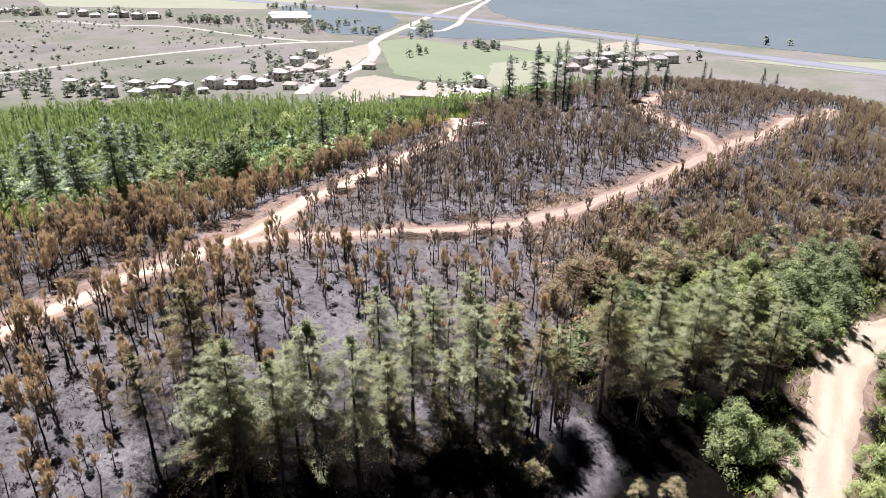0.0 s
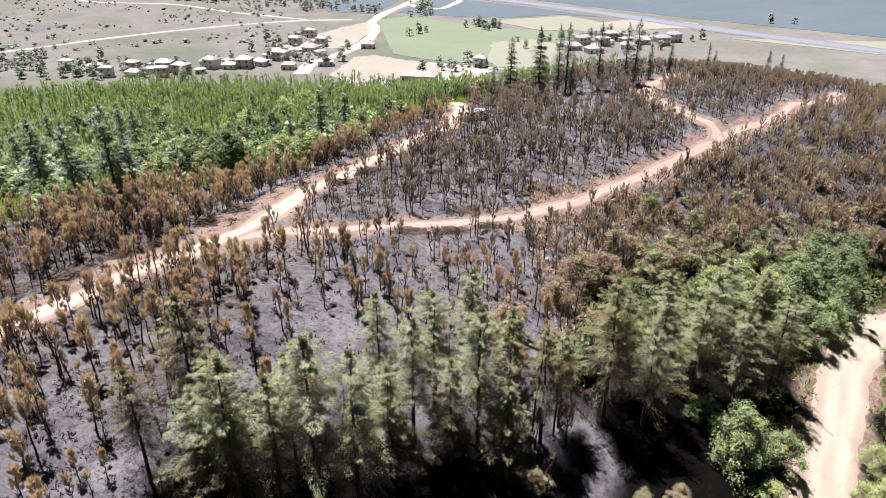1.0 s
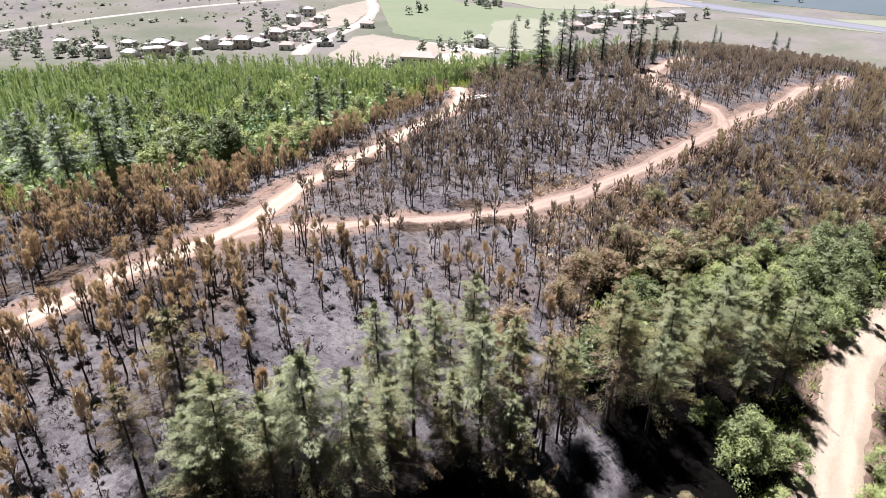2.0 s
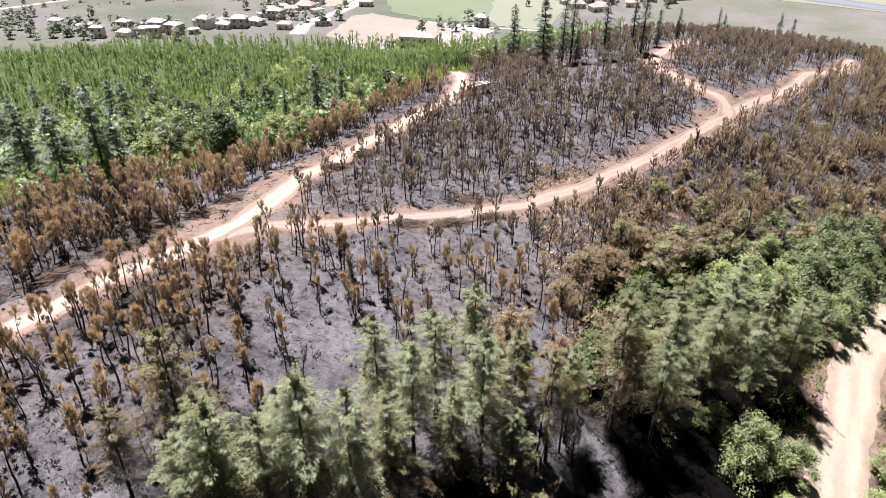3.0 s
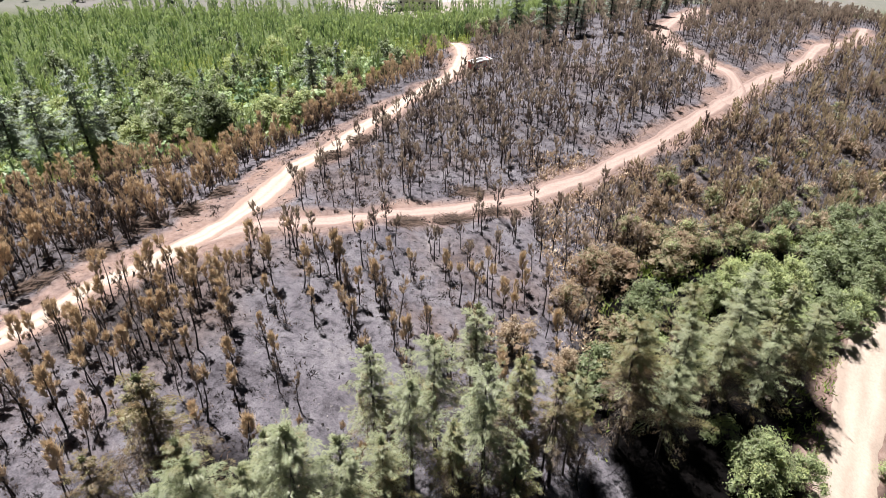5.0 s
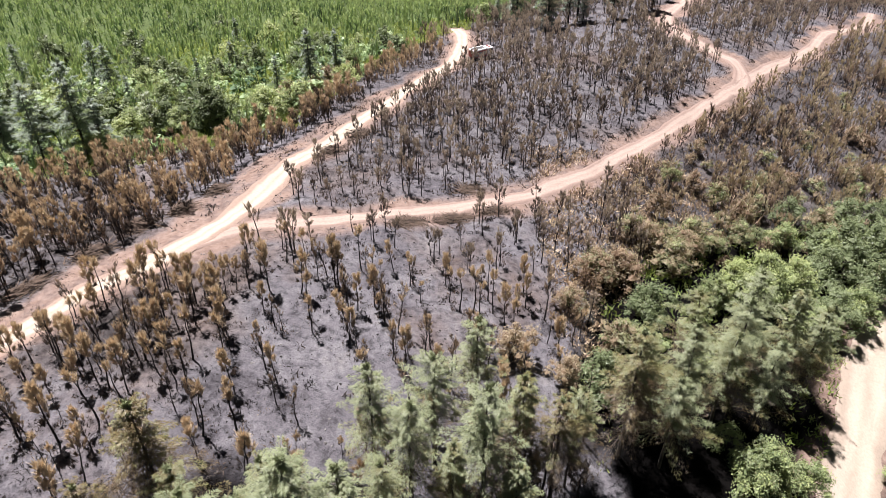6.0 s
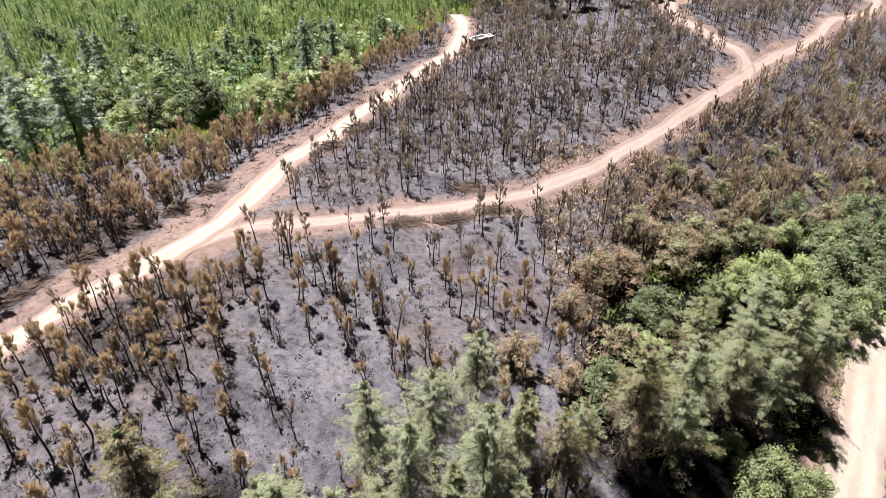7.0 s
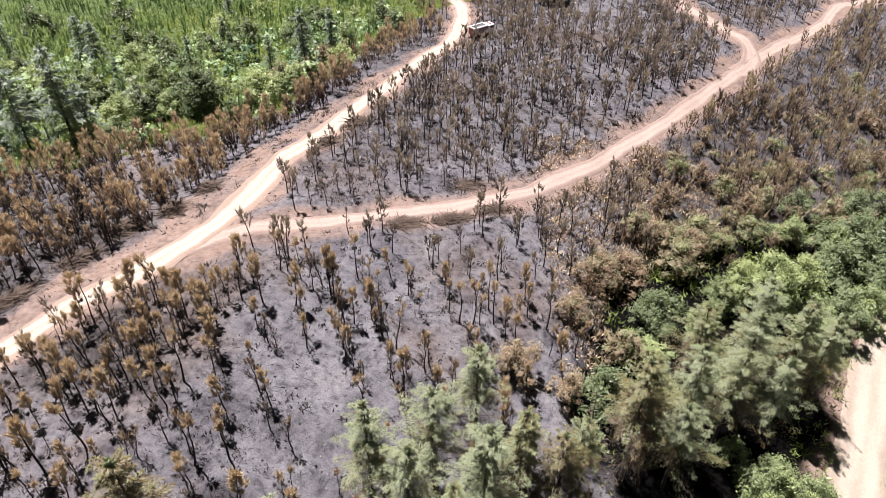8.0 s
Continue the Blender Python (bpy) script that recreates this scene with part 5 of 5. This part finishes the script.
def field(name, corners, material, label, lift=0.12, category="field"):
    """A cultivated plot with a shallow edge, lying on the valley floor."""
    bm = bmesh.new()
    p = np.asarray(corners, float)
    dense = []
    for a, b in zip(p, np.roll(p, -1, 0)):
        for t in np.linspace(0, 1, 8, endpoint=False):
            dense.append(a + (b - a) * t + RNG.normal(0, 0.6, 2))
    low = [bm.verts.new((x, y, float(land([x], [y])[0]) - 0.2)) for x, y in dense]
    top = [bm.verts.new((x, y, float(land([x], [y])[0]) + lift)) for x, y in dense]
    bm.faces.new(top)
    for i in range(len(low)):
        j = (i + 1) % len(low)
        bm.faces.new((low[i], low[j], top[j], top[i]))
    bmesh.ops.triangulate(bm, faces=[f for f in bm.faces if len(f.verts) > 4])
    bmesh.ops.recalc_face_normals(bm, faces=bm.faces[:])
    me = bpy.data.meshes.new(name)
    bm.to_mesh(me)
    bm.free()
    me.materials.append(material)
    return tagged(new(name, me), label, category, kind="structure")


field("field_green", ((-58, 655), (-34, 677), (42, 612), (120, 585), (52, 505), (27, 468), (-9, 480), (-34, 500), (-45, 560)), FIELD_GREEN, "green crop field beside the village road")
field("field_teal", ((-220, 960), (-70, 890), (-46, 800), (-64, 690), (-112, 706), (-170, 860)), FIELD_TEAL, "blue-green crop field beyond the village", 0.16)
field("field_far", ((40, 1500), (1300, 1500), (800, 760), (352, 560), (222, 668), (90, 800), (60, 900)), FIELD_TEAL, "wide blue-green crop fields across the valley", 0.14)
field("field_west", ((-900, 1500), (-60, 1500), (-180, 1040), (-225, 925), (-520, 960)), FIELD_LIME, "pale green fields beyond the hamlet", 0.14)
field("field_dark", ((-44, 700), (-10, 815), (62, 765), (150, 668), (112, 686), (42, 664), (-26, 690)), FIELD_TEAL, "dark blue-green crop field between road and highway", 0.15)
field("field_lime", ((42, 650), (115, 678), (150, 625), (200, 610), (140, 592), (80, 600)), FIELD_LIME, "yellow-green meadow near the farm", 0.18)
field("field_east", ((225, 560), (330, 480), (460, 520), (360, 545)), FIELD_LIME, "pale green meadow beyond the crest", 0.16)
field("bare_plot", ((-71, 435), (-61, 489), (-48, 497), (-25, 479), (6, 466), (29, 452), (26, 407), (-8, 384), (-30, 391), (-48, 404)), FIELD_DRY, "bare pale earth plot beside the village", 0.11)
field("quarry_plot", ((-103, 576), (-85, 617), (-67, 642), (-60, 582), (-68, 536), (-81, 518), (-95, 532)), FIELD_DRY, "pale bare ground by the road junction", 0.13)
field("field_meadow", ((38, 546), (69, 556), (92, 532), (64, 448), (34, 458), (30, 485)), FIELD_LIME, "yellow-green meadow below the farm houses", 0.14)
field("field_straw", ((128, 629), (176, 662), (224, 635), (214, 605), (153, 611)), FIELD_DRY, "pale straw-coloured strip beside the highway", 0.2)
field("gravel_yard", ((-14, 428), (8, 412), (24, 424), (4, 440)), YARD_PALE, "white gravel yard", 0.2, "yard")
field("white_plot", ((2, 452), (26, 438), (32, 446), (8, 462)), YARD_PALE, "white sheeted plot beside the yard", 0.2, "yard")
track("road_scrub", [(-420, 480), (-319, 505), (-262, 563), (-189, 620), (-121, 652), (-79, 655)], 7.0, VALLEY_ROAD, "pale dirt road across the scrub hillside", 0, 0.15, 4.0, "road")
track("road_village", [(-89, 436), (-88, 466), (-71, 505), (-59, 551), (-58, 604), (-63, 642), (-60, 672), (-38, 762), (-3, 894), (54, 1052), (120, 1230)], 10.0, VALLEY_ROAD, "wide pale road through the village", 0, 0.18, 4.0, "road")
track("road_hamlet", [(-560, 800), (-493, 805), (-430, 805), (-352, 772), (-289, 762), (-200, 700), (-121, 655)], 6.0, VALLEY_ROAD, "pale road to the hamlet", 0, 0.15, 4.0, "road")
track("road_farm", [(-10, 470), (20, 458), (60, 446), (120, 440)], 4.0, VALLEY_ROAD, "pale farm track", 0, 0.25, 4.0, "road")
track("road_ramp", [(-36, 760), (-22, 732), (-6, 724), (8, 752), (26, 858), (63, 1035), (90, 1150)], 8.0, VALLEY_ROAD, "pale slip road climbing beside the highway", 0, 0.36, 4.0, "road")
track("highway", [(-420, 1120), (-237, 1012), (-58, 894), (71, 785), (169, 677), (207, 629), (319, 505), (420, 400)], 26.0, HIGHWAY, "grey highway crossing the valley", 0, 0.3, 4.0, "road")


def house(name, x, y, w, d, h, turn, wall_mat, roof_mat, label, rise=0.32, group="village houses", lean_to=False):
    """A house with a pitched overhanging roof, windows and a door."""
    top = tagged(new(name), label, "house", group)
    part("wall", box_mesh("wall", (w, d, h + 0.6), wall_mat, 0, (0, 0, h / 2 - 0.3)), top)
    o = 0.5
    bm = bmesh.new()
    ring = [(-w / 2 - o, -d / 2 - o), (w / 2 + o, -d / 2 - o), (w / 2 + o, d / 2 + o), (-w / 2 - o, d / 2 + o)]
    a = [bm.verts.new((px, py, h + 0.003)) for px, py in ring]
    b = [bm.verts.new((px, py, h + 0.2)) for px, py in ring]
    hip = 0.28 * d
    r0, r1 = bm.verts.new((-w / 2 + hip, 0, h + 0.2 + rise * d)), bm.verts.new((w / 2 - hip, 0, h + 0.2 + rise * d))
    bm.faces.new(a[::-1])
    for i in range(4):
        bm.faces.new((a[i], a[(i + 1) % 4], b[(i + 1) % 4], b[i]))
    bm.faces.new((b[0], b[1], r1, r0)), bm.faces.new((b[2], b[3], r0, r1)), bm.faces.new((b[1], b[2], r1)), bm.faces.new((b[3], b[0], r0))
    bmesh.ops.recalc_face_normals(bm, faces=bm.faces[:])
    me = bpy.data.meshes.new("roof")
    bm.to_mesh(me)
    bm.free()
    me.materials.append(roof_mat)
    roof = part("roof", me, top)
    part("chimney", box_mesh("chimney", (0.7, 0.7, 1.6), wall_mat, 0, (w * 0.18, d * 0.12, h + 0.5 + rise * d * 0.9)), roof)
    storeys = max(1, int(h // 2.8))
    for st in range(storeys):
        for k in range(max(2, int(w // 3.2))):
            xx = -w / 2 + (k + 0.5) * w / max(2, int(w // 3.2))
            for yy in (-d / 2 - 0.03, d / 2 + 0.03):
                if st == 0 and k == 0 and yy < 0:
                    part("door", box_mesh("door", (1.0, 0.08, 2.0), DARK_GLASS, 0, (xx, yy, 1.0)), top)
                else:
                    part("window", box_mesh("window", (1.2, 0.08, 1.2), DARK_GLASS, 0, (xx, yy, 1.6 + 2.8 * st)), top)
    top.matrix_basis = pose(x, y, float(land([x], [y])[0]), 0, 0, turn)
    return top


hr = np.random.default_rng(81)
for cx, cy in ((-120, 486), (-132, 470), (-101, 490), (-86, 498), (-112, 512), (-124, 522), (-96, 540), (-142, 468), (-156, 466), (-168, 456), (-186, 456), (-214, 446), (-224, 452), (-152, 440), (112, 520), (124, 538), (140, 548), (88, 530), (158, 556)):
    house("shed", cx, cy, hr.uniform(5, 9), hr.uniform(4, 6), 2.6, hr.uniform(-40, 40), WALL_WHITE, (ROOF_GREY, ROOF_WHITE, ROOF_RED)[hr.integers(3)], "small low shed among the village houses", 0.2, "village sheds")
VILLAGE = [(-110, 479, 13), (-119, 463, 12), (-128, 456, 12), (-137, 453, 11), (-149, 455, 12), (-110, 532, 12), (-96, 511, 16), (-104, 566, 11), (-77, 463, 13), (-55, 522, 12), (-99, 452, 11), (-104, 500, 11), (-118, 500, 10), (-90, 530, 10), (-240, 450, 10), (-206, 430, 10), (-190, 432, 11), (-182, 440, 10), (-176, 446, 12), (-163, 438, 12), (-196, 446, 10), (-172, 430, 9),
           (-537, 894, 13), (-513, 876, 12), (-484, 862, 14), (-439, 842, 16), (-403, 842, 14), (-381, 838, 13), (-368, 838, 12), (-346, 822, 14), (-330, 826, 15), (-420, 850, 12), (94, 516, 14), (104, 534, 13), (107, 506, 15), (128, 552, 14), (142, 565, 12), (150, 541, 15), (163, 534, 14), (176, 548, 13), (118, 530, 12), (134, 520, 12), (24, 459, 10)]
for x, y, w in VILLAGE:
    w *= 0.76
    k = int(hr.integers(5))
    wall_mat = WALL_BRICK if k == 1 else WALL_WHITE
    roof_mat = (ROOF_RED, ROOF_WHITE, ROOF_GREY, ROOF_WHITE, ROOF_GREY)[k]
    colour = ("hazy pale red tiled", "white sheet", "grey sheet", "white sheet", "grey sheet")[k]
    house("house", x, y, w, w * hr.uniform(0.6, 0.85), (3.2, 5.8, 3.2, 3.0, 5.8)[k], hr.uniform(-30, 30), wall_mat, roof_mat, "village house with a " + colour + " roof in the valley", 0.26)
house("farm_building", -14, 408, 20, 11, 6.2, -12, WALL_WHITE, ROOF_RED, "long two-storey farm building with a hazy pale red roof", 0.2, "farm")
house("warehouse", -170, 800, 48, 18, 5, 8, WALL_WHITE, ROOF_WHITE, "long white-roofed shed beyond the village", 0.15, "sheds")
house("warehouse", -178, 836, 44, 16, 5, 8, WALL_WHITE, ROOF_WHITE, "long white-roofed shed beyond the village", 0.15, "sheds")

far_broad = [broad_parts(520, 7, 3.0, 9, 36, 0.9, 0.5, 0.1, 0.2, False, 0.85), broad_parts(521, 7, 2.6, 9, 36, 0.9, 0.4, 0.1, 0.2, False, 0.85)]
valley_tree = tree_kind("valley_tree", far_broad, (BARK, HAZY_LEAVES), ["rounded green tree standing in the valley"], "tree", "trees in the valley")
vr = np.random.default_rng(91)
for x, y, s in ((-27, 573, 1.3), (-20, 584, 1.3), (-14, 590, 0.8), (16, 474, 1.5), (-13, 440, 1.3), (-30, 398, 1.3), (-26, 402, 1.1), (287, 636, 1.2), (307, 632, 1.2), (27, 630, 1), (32, 625, 1.1), (37, 620, 1), (42, 614, 1.1), (47, 608, 1), (4, 455, 0.9), (12, 449, 0.8), (60, 520, 0.9),
                (-158, 424, 1.1), (-212, 424, 1.2), (-225, 430, 1.2), (-248, 432, 1.2), (-262, 436, 1.3), (-270, 450, 1.2), (-283, 446, 1.3), (-100, 520, 1.0), (-88, 548, 0.9), (-124, 540, 1.0), (-112, 575, 1.0), (-230, 440, 1.0), (-256, 446, 1.1), (-240, 424, 1.0), (-275, 430, 1.3), (-295, 455, 1.2)):
    valley_tree(int(vr.integers(2)), x, y, s)
for cx, cy, rx, ry, num in ((-150, 760, 45, 22, 26), (-70, 710, 14, 14, 8), (-20, 690, 8, 26, 12), (-120, 720, 40, 15, 14), (-440, 860, 100, 14, 34), (120, 545, 60, 26, 26), (-190, 930, 60, 20, 16), (-110, 500, 40, 40, 26), (-200, 440, 60, 18, 26), (-300, 440, 60, 30, 30), (-260, 470, 40, 20, 12), (-480, 880, 120, 20, 40), (-330, 840, 60, 16, 20), (10, 455, 20, 10, 8), (-250, 790, 45, 12, 40), (-20, 740, 8, 16, 14), (36, 612, 10, 14, 12)):
    for k in range(num):
        valley_tree(int(vr.integers(2)), cx + vr.normal(0, rx * 0.6), cy + vr.normal(0, ry * 0.6), vr.uniform(0.7, 1.4))
sc = np.stack((vr.uniform(-480, -90, 1000), vr.uniform(460, 810, 1000)), 1)
sc = sc[np.sin(sc[:, 0] * 0.03 + 2 * np.sin(sc[:, 1] * 0.017)) * np.sin(sc[:, 1] * 0.035) > -0.15]
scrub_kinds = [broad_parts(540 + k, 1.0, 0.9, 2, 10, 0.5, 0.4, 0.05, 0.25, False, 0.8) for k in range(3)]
stand("valley_scrub", sc, vr.uniform(0.5, 1.0, len(sc)) ** 3 * 3.4, scrub_kinds, (BARK, HAZY_LEAVES), "low grey-green scrub dotted over the dry hillside", "scrub", 95)
